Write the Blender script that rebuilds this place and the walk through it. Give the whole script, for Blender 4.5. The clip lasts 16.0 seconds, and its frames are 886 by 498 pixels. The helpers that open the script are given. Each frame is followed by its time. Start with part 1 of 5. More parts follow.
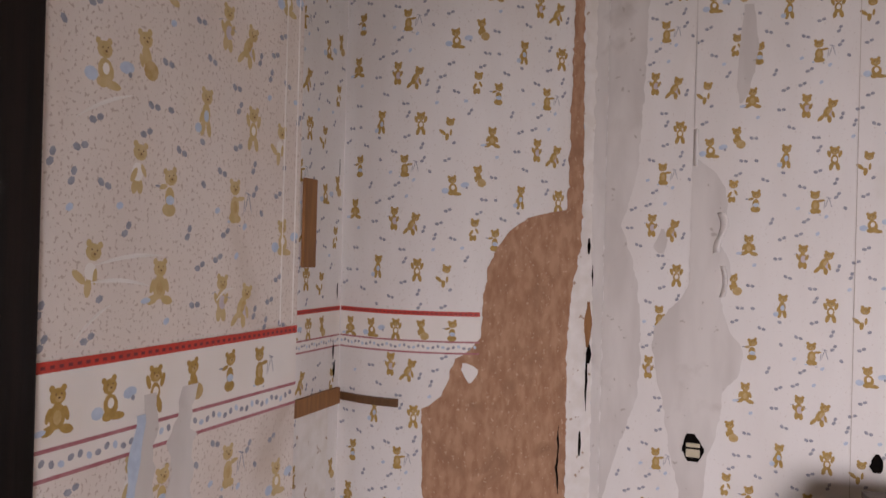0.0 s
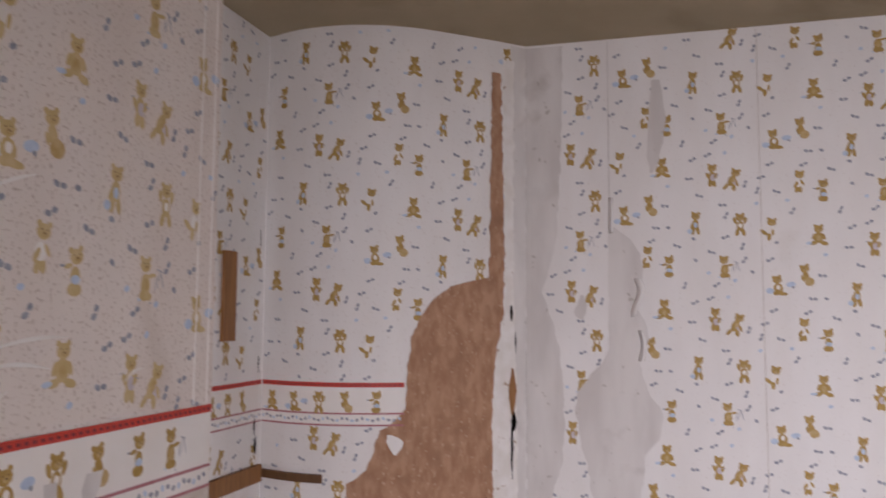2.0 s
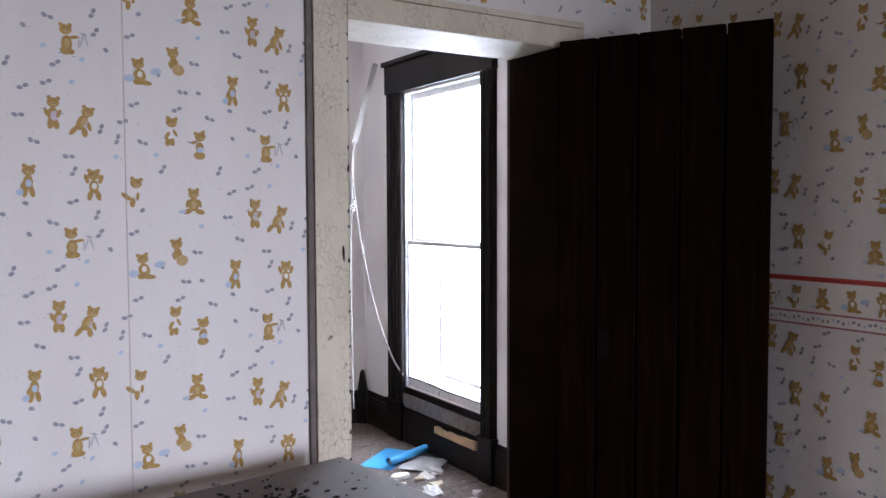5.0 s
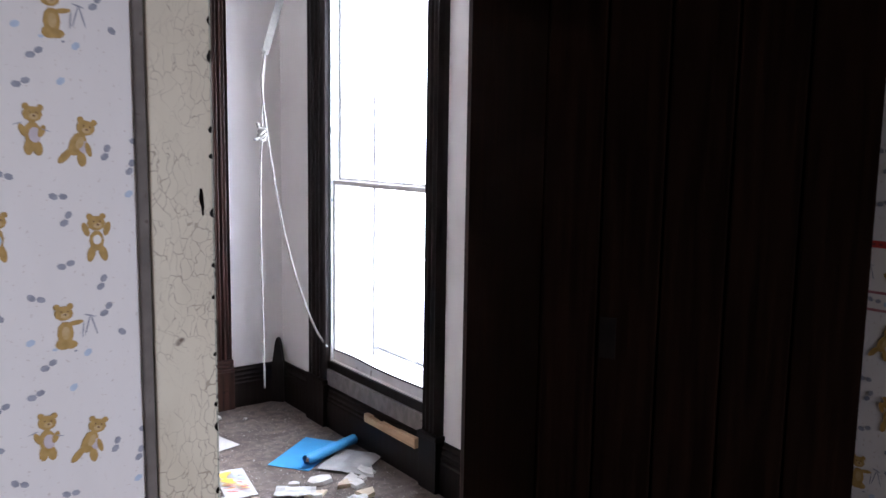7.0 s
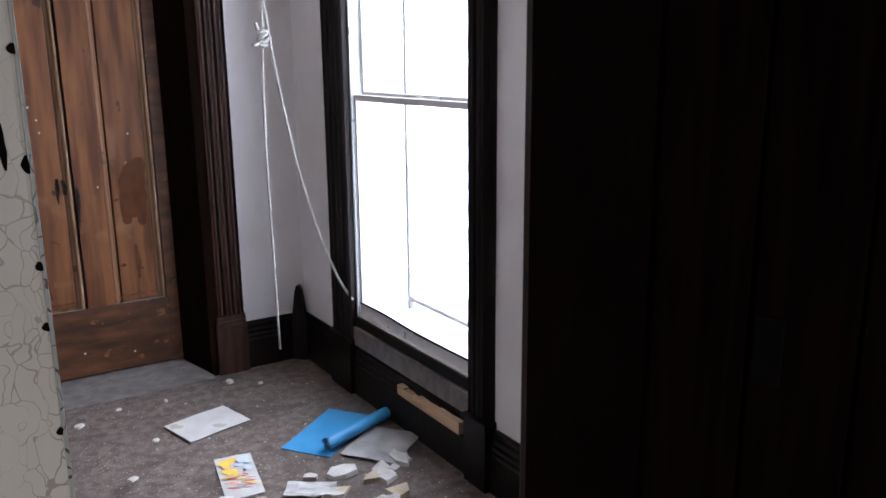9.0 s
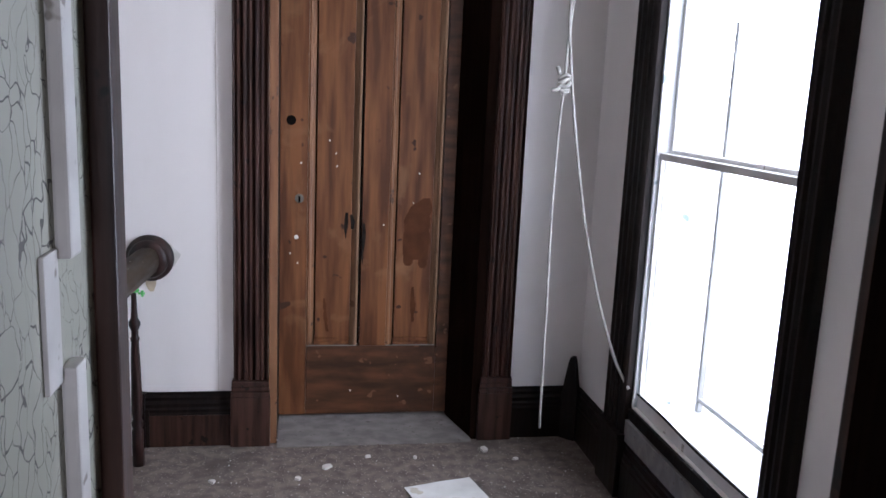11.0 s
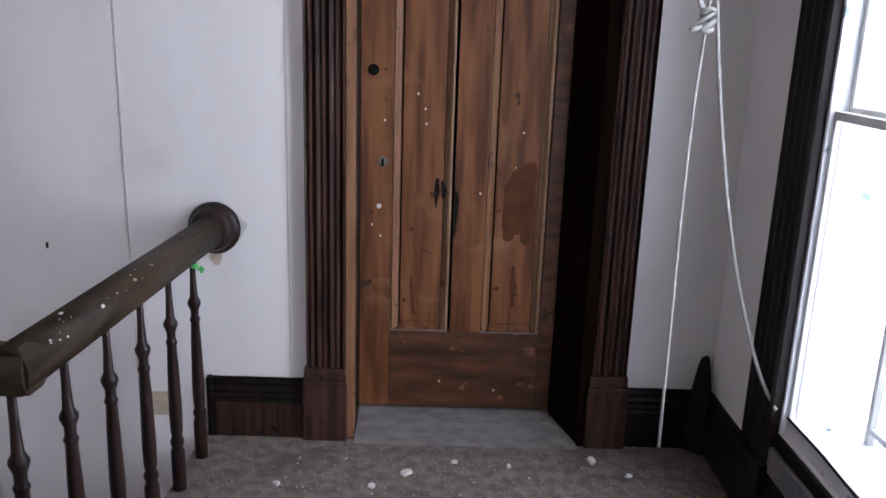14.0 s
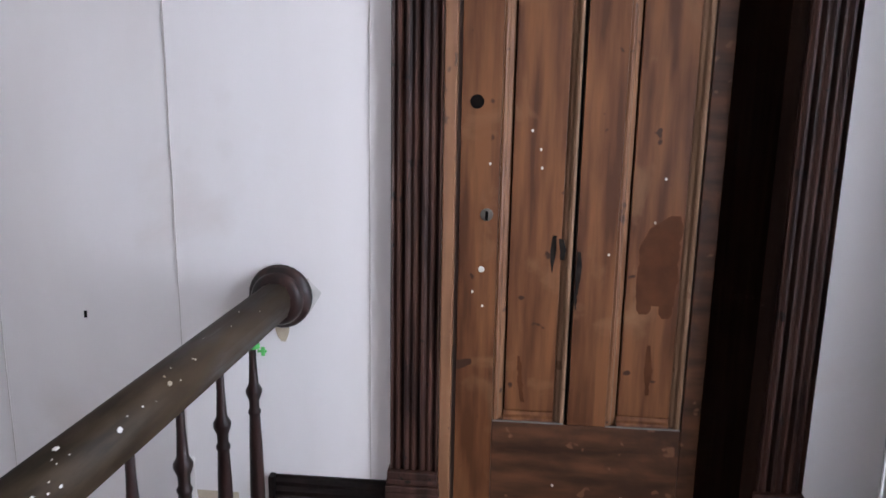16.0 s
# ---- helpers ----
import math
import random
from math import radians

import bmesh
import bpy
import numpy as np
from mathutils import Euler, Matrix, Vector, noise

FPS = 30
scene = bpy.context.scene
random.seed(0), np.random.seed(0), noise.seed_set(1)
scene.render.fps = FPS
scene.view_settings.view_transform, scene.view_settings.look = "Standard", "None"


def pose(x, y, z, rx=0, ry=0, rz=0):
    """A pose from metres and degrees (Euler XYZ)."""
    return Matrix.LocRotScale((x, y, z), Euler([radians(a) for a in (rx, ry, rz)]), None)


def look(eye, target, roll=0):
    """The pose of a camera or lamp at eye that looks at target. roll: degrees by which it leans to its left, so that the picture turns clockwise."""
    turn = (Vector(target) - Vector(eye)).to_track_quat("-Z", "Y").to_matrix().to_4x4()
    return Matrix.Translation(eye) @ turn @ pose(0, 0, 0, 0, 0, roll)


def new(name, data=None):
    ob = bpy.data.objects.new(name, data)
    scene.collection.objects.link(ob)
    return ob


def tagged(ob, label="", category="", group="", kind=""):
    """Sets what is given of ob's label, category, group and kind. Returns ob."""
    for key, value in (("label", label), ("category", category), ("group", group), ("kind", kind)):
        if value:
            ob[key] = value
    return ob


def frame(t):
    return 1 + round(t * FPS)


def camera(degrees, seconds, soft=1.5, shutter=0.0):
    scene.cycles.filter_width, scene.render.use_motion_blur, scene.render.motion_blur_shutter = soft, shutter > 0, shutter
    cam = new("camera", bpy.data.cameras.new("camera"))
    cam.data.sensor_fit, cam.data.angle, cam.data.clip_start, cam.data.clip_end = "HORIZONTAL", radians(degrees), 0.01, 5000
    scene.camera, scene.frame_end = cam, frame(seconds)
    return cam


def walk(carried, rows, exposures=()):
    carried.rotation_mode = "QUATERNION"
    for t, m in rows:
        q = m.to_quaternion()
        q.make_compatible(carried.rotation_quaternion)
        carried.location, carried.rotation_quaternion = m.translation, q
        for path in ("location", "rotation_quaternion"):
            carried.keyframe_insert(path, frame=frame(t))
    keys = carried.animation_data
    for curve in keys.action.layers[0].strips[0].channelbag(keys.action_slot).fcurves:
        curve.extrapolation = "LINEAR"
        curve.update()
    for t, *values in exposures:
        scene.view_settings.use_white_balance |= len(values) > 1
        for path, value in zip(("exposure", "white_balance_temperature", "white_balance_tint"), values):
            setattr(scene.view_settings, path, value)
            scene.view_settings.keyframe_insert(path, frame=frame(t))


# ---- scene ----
cam = camera(57.9, 16.0, shutter=0.3)
PATH = [
    (0, (-0.771, 0.078, 1.4), (-1.482, 1.947, 1.404), 1.5),
    (0.5, (-0.77, 0.07, 1.408), (-1.484, 1.934, 1.53), 1.4),
    (1, (-0.774, 0.06, 1.41), (-1.486, 1.914, 1.648), 1.4),
    (1.5, (-0.766, 0.055, 1.414), (-1.445, 1.919, 1.674), 1.3),
    (2, (-0.745, 0.077, 1.414), (-1.29, 1.994, 1.584), 0.3),
    (2.5, (-0.64, 0.144, 1.424), (-0.878, 2.13, 1.442), 0.4),
    (3, (-0.532, 0.211, 1.434), (-0.44, 2.205, 1.323), 1.1),
    (3.5, (-0.513, 0.269, 1.426), (-0.124, 2.22, 1.217), 2.1),
    (4, (-0.468, 0.433, 1.423), (0.307, 2.27, 1.266), 0.85),
    (4.2, (-0.437, 0.51, 1.422), (0.435, 2.305, 1.287), 0.1),
    (6.5, (0.011, 1.465, 1.436), (1.18, 3.083, 1.312), 0.3),
    (7, (0.207, 1.642, 1.393), (1.387, 3.237, 1.141), 0.9),
    (7.5, (0.373, 1.821, 1.389), (1.514, 3.441, 1.119), 1.1),
    (8, (0.475, 1.926, 1.355), (1.672, 3.473, 0.94), -1.9),
    (8.5, (0.592, 2.162, 1.361), (1.698, 3.789, 1.001), -1.0),
    (9, (0.661, 2.251, 1.357), (1.717, 3.886, 0.897), -0.5),
    (9.5, (0.737, 2.331, 1.353), (1.555, 4.111, 0.952), 0.4),
    (10, (0.897, 2.401, 1.371), (1.437, 4.293, 1.011), 1.5),
    (12.5, (0.991, 2.821, 1.384), (1.17, 4.773, 0.987), 2.5),
    (13, (1.088, 2.86, 1.364), (1.103, 4.809, 0.917), 1.9),
    (13.5, (1.107, 2.917, 1.381), (1.071, 4.842, 0.839), 1.8),
    (14, (1.098, 3.053, 1.376), (1.114, 4.986, 0.864), 1.9),
    (14.5, (1.05, 3.201, 1.413), (1.018, 5.142, 0.932), 0.8),
    (15, (0.981, 3.29, 1.424), (0.96, 5.206, 0.852), -0.0),
    (15.5, (0.938, 3.415, 1.401), (0.87, 5.347, 0.886), 0.2),
    (16, (0.983, 3.6, 1.356), (0.807, 5.542, 0.909), 1.0),
]
walk(cam, [(t, look(eye, target, roll)) for t, eye, target, roll in PATH],
     [(0, 0.24, 6800, 20), (1.5, 0.2, 6900, 20), (2.5, 0.34, 5850, 16), (3.5, 0.4, 5600, 15), (4.2, 0.3, 5700, 15), (6.5, 0.06, 5800, 16), (7.5, -0.15, 5800, 15), (9, -0.7, 5800, 15), (10, -0.85, 5800, 15), (12.5, -0.95, 5750, 15), (14, -1.0, 5750, 15), (16, -0.68, 5850, 15)])

# ---- light ----
world = bpy.data.worlds.new("sky")
scene.world = world
world.use_nodes = True
wn = world.node_tree
sky = wn.nodes.new("ShaderNodeTexSky")
sky.sky_type, sky.sun_disc = "NISHITA", False
sky.sun_elevation, sky.sun_rotation = radians(48), radians(200)
sky.dust_density = 3.0
wn.links.new(sky.outputs[0], wn.nodes["Background"].inputs[0])
wn.nodes["Background"].inputs[1].default_value = 0.15
sun = new("sun", bpy.data.lights.new("sun", "SUN"))
sun.data.energy, sun.data.angle, sun.data.color = 2.0, radians(0.6), (1.0, 0.95, 0.88)
sun.matrix_world = look((0, 0, 0), (0.30, 0.62, -0.80))


def window_light(name, m, w, h, watts, colour):
    """Daylight of a window, as an area lamp in its opening."""
    lamp = new(name, bpy.data.lights.new(name, "AREA"))
    lamp.data.shape, lamp.data.size, lamp.data.size_y = "RECTANGLE", w, h
    lamp.data.energy, lamp.data.color = watts, colour
    lamp.matrix_world = m
    return lamp


window_light("hall_window_light", look((2.32, 4.66, 1.25), (0.5, 4.66, 1.0)), 0.82, 1.7, 57, (0.885, 0.94, 1.0))
nursery_light = window_light("nursery_window_light", look((1.3, -2.28, 1.2), (-0.25, 3.1, -0.3)), 1.05, 1.4, 38, (0.98, 0.965, 1.0))
nursery_light.data.spread = radians(82)


# ---- materials ----
def mat(name, c1, c2, scale=8.0, rough=0.7, bump=0.1, stretch=(1, 1, 1), spots=None, spot_scale=60.0, spot_at=0.66, metal=0.0, distort=0.0, stain=None, stain_at=0.6, stain_scale=1.7, crack=None, spec=0.5):
    """Two colours mixed by grain, broad stains and small spots, with relief."""
    m = bpy.data.materials.new(name)
    m.use_nodes = True
    t = m.node_tree
    n, l = t.nodes, t.links
    b = n["Principled BSDF"]
    b.inputs["Roughness"].default_value = rough
    b.inputs["Metallic"].default_value = metal
    b.inputs["Specular IOR Level"].default_value = spec
    co = n.new("ShaderNodeTexCoord")
    mp = n.new("ShaderNodeMapping")
    mp.inputs["Scale"].default_value = stretch
    l.new(co.outputs["Object"], mp.inputs["Vector"])

    def noise_tex(s, detail, src, d=0.0):
        k = n.new("ShaderNodeTexNoise")
        k.inputs["Scale"].default_value, k.inputs["Detail"].default_value, k.inputs["Distortion"].default_value = s, detail, d
        l.new(src, k.inputs["Vector"])
        return k.outputs["Fac"]

    def ramp(src, lo, hi):
        r = n.new("ShaderNodeMapRange")
        r.inputs["From Min"].default_value, r.inputs["From Max"].default_value = lo, hi
        l.new(src, r.inputs["Value"])
        return r.outputs["Result"]

    def mix(fac, a, c):
        x = n.new("ShaderNodeMix")
        x.data_type = "RGBA"
        l.new(fac, x.inputs["Factor"])
        for socket, v in ((x.inputs["A"], a), (x.inputs["B"], c)):
            if isinstance(v, tuple):
                socket.default_value = (*v, 1)
            else:
                l.new(v, socket)
        return x.outputs["Result"]

    grain = noise_tex(scale, 7, mp.outputs["Vector"], distort)
    col = mix(ramp(grain, 0.36, 0.64), c1, c2)
    if stain:
        col = mix(ramp(noise_tex(stain_scale, 5, co.outputs["Object"], 0.6), stain_at, stain_at + 0.16), col, stain)
    if spots:
        col = mix(ramp(noise_tex(spot_scale, 2, co.outputs["Object"]), spot_at, spot_at + 0.03), col, spots)
    if crack:
        vo = n.new("ShaderNodeTexVoronoi")
        vo.feature = "DISTANCE_TO_EDGE"
        vo.inputs["Scale"].default_value = 62
        ms = n.new("ShaderNodeMapping")
        ms.inputs["Scale"].default_value = (1, 1, 0.42)
        wob = n.new("ShaderNodeMix")
        wob.data_type = "VECTOR"
        wob.inputs["Factor"].default_value = 0.06
        nz = n.new("ShaderNodeTexNoise")
        nz.inputs["Scale"].default_value = 18
        l.new(co.outputs["Object"], nz.inputs["Vector"])
        l.new(co.outputs["Object"], wob.inputs["A"])
        l.new(nz.outputs["Color"], wob.inputs["B"])
        l.new(wob.outputs["Result"], ms.inputs["Vector"])
        l.new(ms.outputs[0], vo.inputs["Vector"])
        patch = noise_tex(9.0, 3, co.outputs["Object"])
        lim = n.new("ShaderNodeMapRange")
        lim.inputs["From Min"].default_value, lim.inputs["From Max"].default_value = 0.38, 0.62
        lim.inputs["To Min"].default_value, lim.inputs["To Max"].default_value = 0.003, 0.030
        l.new(patch, lim.inputs["Value"])
        thin = n.new("ShaderNodeMath")
        thin.operation = "LESS_THAN"
        l.new(vo.outputs["Distance"], thin.inputs[0])
        l.new(lim.outputs["Result"], thin.inputs[1])
        col = mix(thin.outputs[0], col, crack)
    l.new(col, b.inputs["Base Color"])
    rr = n.new("ShaderNodeMapRange")
    rr.inputs["From Min"].default_value, rr.inputs["From Max"].default_value = 0.3, 0.7
    rr.inputs["To Min"].default_value, rr.inputs["To Max"].default_value = rough * 0.82, min(1.0, rough * 1.15)
    l.new(grain, rr.inputs["Value"])
    l.new(rr.outputs["Result"], b.inputs["Roughness"])
    if bump:
        bp = n.new("ShaderNodeBump")
        bp.inputs["Strength"].default_value, bp.inputs["Distance"].default_value = bump, 0.004
        l.new(grain, bp.inputs["Height"])
        l.new(bp.outputs[0], b.inputs["Normal"])
    return m


PAPER = mat("wallpaper", (0.74, 0.71, 0.69), (0.80, 0.78, 0.77), 5, 0.6, 0.12, (1, 1, 0.3), (0.64, 0.59, 0.56), 130, 0.66, stain=(0.66, 0.61, 0.56), stain_at=0.62)
# Closet paper: dirt specks, and warm dim light put into a darker tone.
WARMPAPER = mat("dim_warm_wallpaper", (0.70, 0.625, 0.575), (0.77, 0.705, 0.66), 5, 0.5, 0.2, (1, 1, 0.3), (0.54, 0.45, 0.40), 150, 0.60, stain=(0.58, 0.50, 0.44), stain_at=0.58, stain_scale=2.4)
BACKING = mat("grey_backing", (0.60, 0.565, 0.545), (0.70, 0.67, 0.65), 7, 0.9, 0.35, (1.5, 1.5, 0.4), (0.48, 0.44, 0.41), 34, 0.71, stain=(0.54, 0.50, 0.475), stain_scale=6)
HARDBOARD = mat("hardboard", (0.34, 0.175, 0.10), (0.46, 0.275, 0.175), 38, 0.9, 0.6, (1, 1, 0.45), (0.54, 0.37, 0.26), 85, 0.66, stain=(0.30, 0.16, 0.095), stain_at=0.55, stain_scale=7)
STRIPWOOD = mat("strip_wood", (0.24, 0.105, 0.035), (0.33, 0.16, 0.06), 12, 0.65, 0.2, (4, 4, 0.5))
PLASTER = mat("chipped_plaster", (0.72, 0.68, 0.64), (0.80, 0.77, 0.75), 20, 0.9, 0.4, spots=(0.42, 0.30, 0.22), spot_scale=26, spot_at=0.68)
BEAR = mat("bear_gold", (0.37, 0.23, 0.055), (0.47, 0.31, 0.10), 90, 0.7, 0)
BEAR_PALE = mat("bear_pale", (0.55, 0.40, 0.20), (0.48, 0.33, 0.13), 90, 0.7, 0)
BEAR_FADED = mat("bear_faded", (0.52, 0.385, 0.17), (0.60, 0.465, 0.25), 40, 0.6, 0)
INKBROWN = mat("print_brown", (0.12, 0.06, 0.02), (0.18, 0.09, 0.04), 60, 0.7, 0)
INKLILAC = mat("print_lilac", (0.52, 0.46, 0.50), (0.60, 0.54, 0.58), 60, 0.7, 0)
INKBLUE = mat("print_blue", (0.44, 0.53, 0.66), (0.53, 0.62, 0.74), 60, 0.7, 0)
INKGREY = mat("print_grey", (0.25, 0.26, 0.31), (0.37, 0.38, 0.44), 70, 0.7, 0)
INKRED = mat("print_red", (0.60, 0.055, 0.035), (0.50, 0.06, 0.045), 60, 0.6, 0)
INKROSE = mat("print_rose", (0.38, 0.12, 0.14), (0.46, 0.20, 0.22), 60, 0.6, 0)
INKDARK = mat("print_dark_red", (0.16, 0.02, 0.03), (0.22, 0.04, 0.05), 60, 0.6, 0)
BAND = mat("border_paper", (0.78, 0.74, 0.70), (0.82, 0.79, 0.76), 8, 0.6, 0.05, stain=(0.70, 0.64, 0.58))
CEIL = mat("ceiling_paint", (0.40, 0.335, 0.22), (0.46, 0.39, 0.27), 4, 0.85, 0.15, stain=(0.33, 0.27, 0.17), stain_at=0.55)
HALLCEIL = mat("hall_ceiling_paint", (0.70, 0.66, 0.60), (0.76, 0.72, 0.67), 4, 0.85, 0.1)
HALLWALL = mat("hall_wall_paint", (0.73, 0.685, 0.66), (0.79, 0.75, 0.73), 3, 0.65, 0.08, (1, 1, 0.25), stain=(0.69, 0.63, 0.59), stain_at=0.62)
SEAM = mat("seam_gap", (0.46, 0.41, 0.37), (0.60, 0.55, 0.51), 20, 0.9, 0)
CREAM = mat("cracked_cream_paint", (0.60, 0.545, 0.42), (0.69, 0.64, 0.51), 10, 0.55, 0.35, (1, 1, 0.4), (0.13, 0.09, 0.06), 15, 0.73, crack=(0.40, 0.345, 0.26))
# Cream paint again, dim light put into its colour as grey-green.
DIMCREAM = mat("cracked_cream_paint_dimmed", (0.33, 0.33, 0.265), (0.41, 0.41, 0.33), 10, 0.5, 0.35, (1, 1, 0.4), (0.24, 0.22, 0.17), 15, 0.70, crack=(0.055, 0.05, 0.04))
WALNUT = mat("dark_stained_wood", (0.005, 0.0032, 0.0028), (0.013, 0.0075, 0.0058), 9, 0.5, 0.25, (5, 5, 0.35), stain=(0.004, 0.003, 0.003), spec=0.18)
REDWOOD = mat("reddish_dark_wood", (0.015, 0.0065, 0.0045), (0.056, 0.024, 0.016), 9, 0.45, 0.25, (5, 5, 0.35), (0.007, 0.004, 0.003), 22, 0.66, spec=0.25)
PLANK = mat("plank_and_shaded_jamb_wood", (0.0035, 0.0016, 0.001), (0.009, 0.0042, 0.0026), 9, 0.95, 0.3, (6, 6, 0.3), spec=0.02)
DOORWOOD = mat("worn_door_wood", (0.072, 0.0235, 0.0075), (0.172, 0.067, 0.0235), 5.5, 0.5, 0.2, (5, 5, 0.45), (0.040, 0.014, 0.007), 16, 0.70, stain=(0.20, 0.098, 0.044), stain_at=0.58, stain_scale=5.0, spec=0.25)
# Aged varnish on the bottom rail; on the right stile, painted casing shade.
DULLSHADED = mat("dull_varnish_and_shade", (0.030, 0.0115, 0.005), (0.100, 0.039, 0.0155), 5.0, 0.5, 0.2, (0.8, 5, 4), (0.13, 0.06, 0.03), 18, 0.66, stain=(0.035, 0.014, 0.007), stain_at=0.52, stain_scale=6, spec=0.25)
DOORPALE = mat("pale_worn_wood", (0.15, 0.082, 0.043), (0.23, 0.135, 0.078), 9, 0.6, 0.2, (5, 5, 0.4), (0.12, 0.06, 0.03), 14, 0.66, spec=0.25)
DOORDARK = mat("old_varnish", (0.066, 0.022, 0.009), (0.095, 0.034, 0.014), 14, 0.6, 0.1, spec=0.1)
DOOREDGE = mat("bare_orange_wood", (0.15, 0.062, 0.024), (0.21, 0.098, 0.042), 10, 0.6, 0.2, (4, 4, 0.3), (0.07, 0.03, 0.014), 16, 0.64)
# Holes and chips; also shade painted black in drawer bays and panel grooves.
DEEPBLACK = mat("hole_and_shade_black", (0.005, 0.004, 0.004), (0.009, 0.007, 0.006), 20, 0.95, 0, spec=0.02)
RAILWOOD = mat("handrail_wood", (0.022, 0.0135, 0.007), (0.046, 0.030, 0.017), 14, 0.55, 0.2, (3, 0.6, 3), (0.30, 0.25, 0.20), 40, 0.79, spec=0.16)
SPINDLE = mat("spindle_wood", (0.010, 0.006, 0.005), (0.034, 0.013, 0.010), 12, 0.4, 0.2, (4, 4, 0.7), (0.11, 0.08, 0.065), 45, 0.74, spec=0.35)
FLOOR = mat("worn_floor", (0.080, 0.060, 0.049), (0.175, 0.138, 0.116), 24, 0.88, 0.45, spots=(0.36, 0.32, 0.29), spot_scale=110, spot_at=0.645, stain=(0.055, 0.042, 0.035), stain_at=0.54, stain_scale=3.6)
NURSERYFLOOR = mat("nursery_boards", (0.16, 0.10, 0.065), (0.25, 0.17, 0.11), 12, 0.75, 0.3, (5, 0.6, 1), stain=(0.10, 0.07, 0.05))
DUSTWOOD = mat("dusty_threshold", (0.12, 0.105, 0.095), (0.19, 0.17, 0.157), 18, 0.85, 0.3, (0.9, 1.6, 1), spots=(0.11, 0.09, 0.08), spot_scale=40)
DESKTOP = mat("dusty_desk_laminate", (0.080, 0.055, 0.043), (0.125, 0.091, 0.074), 8, 0.62, 0.15, (1, 3, 1), (0.25, 0.21, 0.19), 120, 0.70)
DESKEDGE = mat("orange_brown_wood", (0.18, 0.074, 0.015), (0.27, 0.12, 0.030), 10, 0.5, 0.2, (0.5, 4, 4), (0.60, 0.47, 0.28), 13, 0.66)
DESKSIDE = mat("desk_brown_panel", (0.10, 0.046, 0.018), (0.15, 0.075, 0.032), 9, 0.55, 0.2, (4, 4, 0.5))
SASH = mat("sash_white_paint", (0.58, 0.56, 0.54), (0.70, 0.68, 0.66), 12, 0.6, 0.2, spots=(0.30, 0.27, 0.24), spot_scale=30, spot_at=0.7)
STORM = mat("storm_grey_paint", (0.30, 0.29, 0.28), (0.44, 0.43, 0.42), 12, 0.6, 0.2)
SNOWSILL = mat("outer_white_sill", (0.74, 0.75, 0.76), (0.82, 0.83, 0.84), 12, 0.8, 0.3, spots=(0.3, 0.36, 0.42), spot_scale=12, spot_at=0.66)
# White cord made grey: its backlit shade is put into the colour.
CORD = mat("backlit_white_cord", (0.33, 0.31, 0.285), (0.42, 0.40, 0.37), 60, 0.85, 0.3)
SHEET = mat("soiled_white_paper", (0.47, 0.455, 0.43), (0.57, 0.555, 0.53), 9, 0.8, 0.1, spots=(0.42, 0.38, 0.31), spot_scale=9, spot_at=0.62)
BLUECARD = mat("blue_card", (0.045, 0.27, 0.56), (0.07, 0.33, 0.62), 10, 0.5, 0.05)
CLEARFILM = mat("creased_film", (0.27, 0.255, 0.24), (0.46, 0.445, 0.42), 9, 0.35, 0.5)
CHIP = mat("plaster_chip", (0.50, 0.47, 0.43), (0.62, 0.59, 0.55), 30, 0.9, 0.5, spots=(0.34, 0.29, 0.22), spot_scale=20)
CHIPTAN = mat("tan_chip", (0.46, 0.37, 0.26), (0.56, 0.47, 0.34), 30, 0.9, 0.5)
FOAM = mat("yellow_foam", (0.58, 0.48, 0.22), (0.66, 0.57, 0.33), 20, 0.9, 0.4)
RAG = mat("green_rag_cloth", (0.10, 0.11, 0.06), (0.17, 0.17, 0.10), 30, 0.95, 0.5)
YELLOW = mat("print_yellow", (0.72, 0.42, 0.05), (0.80, 0.55, 0.10), 30, 0.6, 0)
SOOT = mat("soot_flakes", (0.010, 0.008, 0.007), (0.025, 0.020, 0.017), 30, 0.95, 0.3, spec=0.05)
BEIGE = mat("beige_plastic", (0.52, 0.46, 0.33), (0.58, 0.52, 0.39), 20, 0.5, 0.05)
GREENPLATE = mat("pale_green_plate", (0.42, 0.46, 0.36), (0.50, 0.53, 0.42), 20, 0.45, 0.05)
GREENTAPE = mat("green_tape", (0.10, 0.50, 0.10), (0.14, 0.56, 0.14), 20, 0.5, 0)
BROKEN = mat("fresh_split_wood", (0.42, 0.27, 0.15), (0.54, 0.37, 0.22), 14, 0.8, 0.4, (4, 0.5, 4))
OUTWALL = mat("white_clapboard", (0.70, 0.71, 0.72), (0.78, 0.79, 0.80), 6, 0.8, 0.1)
GRASS = mat("ground_grass", (0.10, 0.11, 0.05), (0.16, 0.15, 0.08), 3, 0.9, 0.3)
BRASS = mat("tarnished_metal", (0.09, 0.085, 0.07), (0.14, 0.13, 0.11), 40, 0.4, 0.2, metal=0.7)

GLASS = bpy.data.materials.new("window_glass")
GLASS.use_nodes = True
g = GLASS.node_tree.nodes["Principled BSDF"]
g.inputs["Transmission Weight"].default_value, g.inputs["Roughness"].default_value, g.inputs["IOR"].default_value = 1.0, 0.02, 1.02


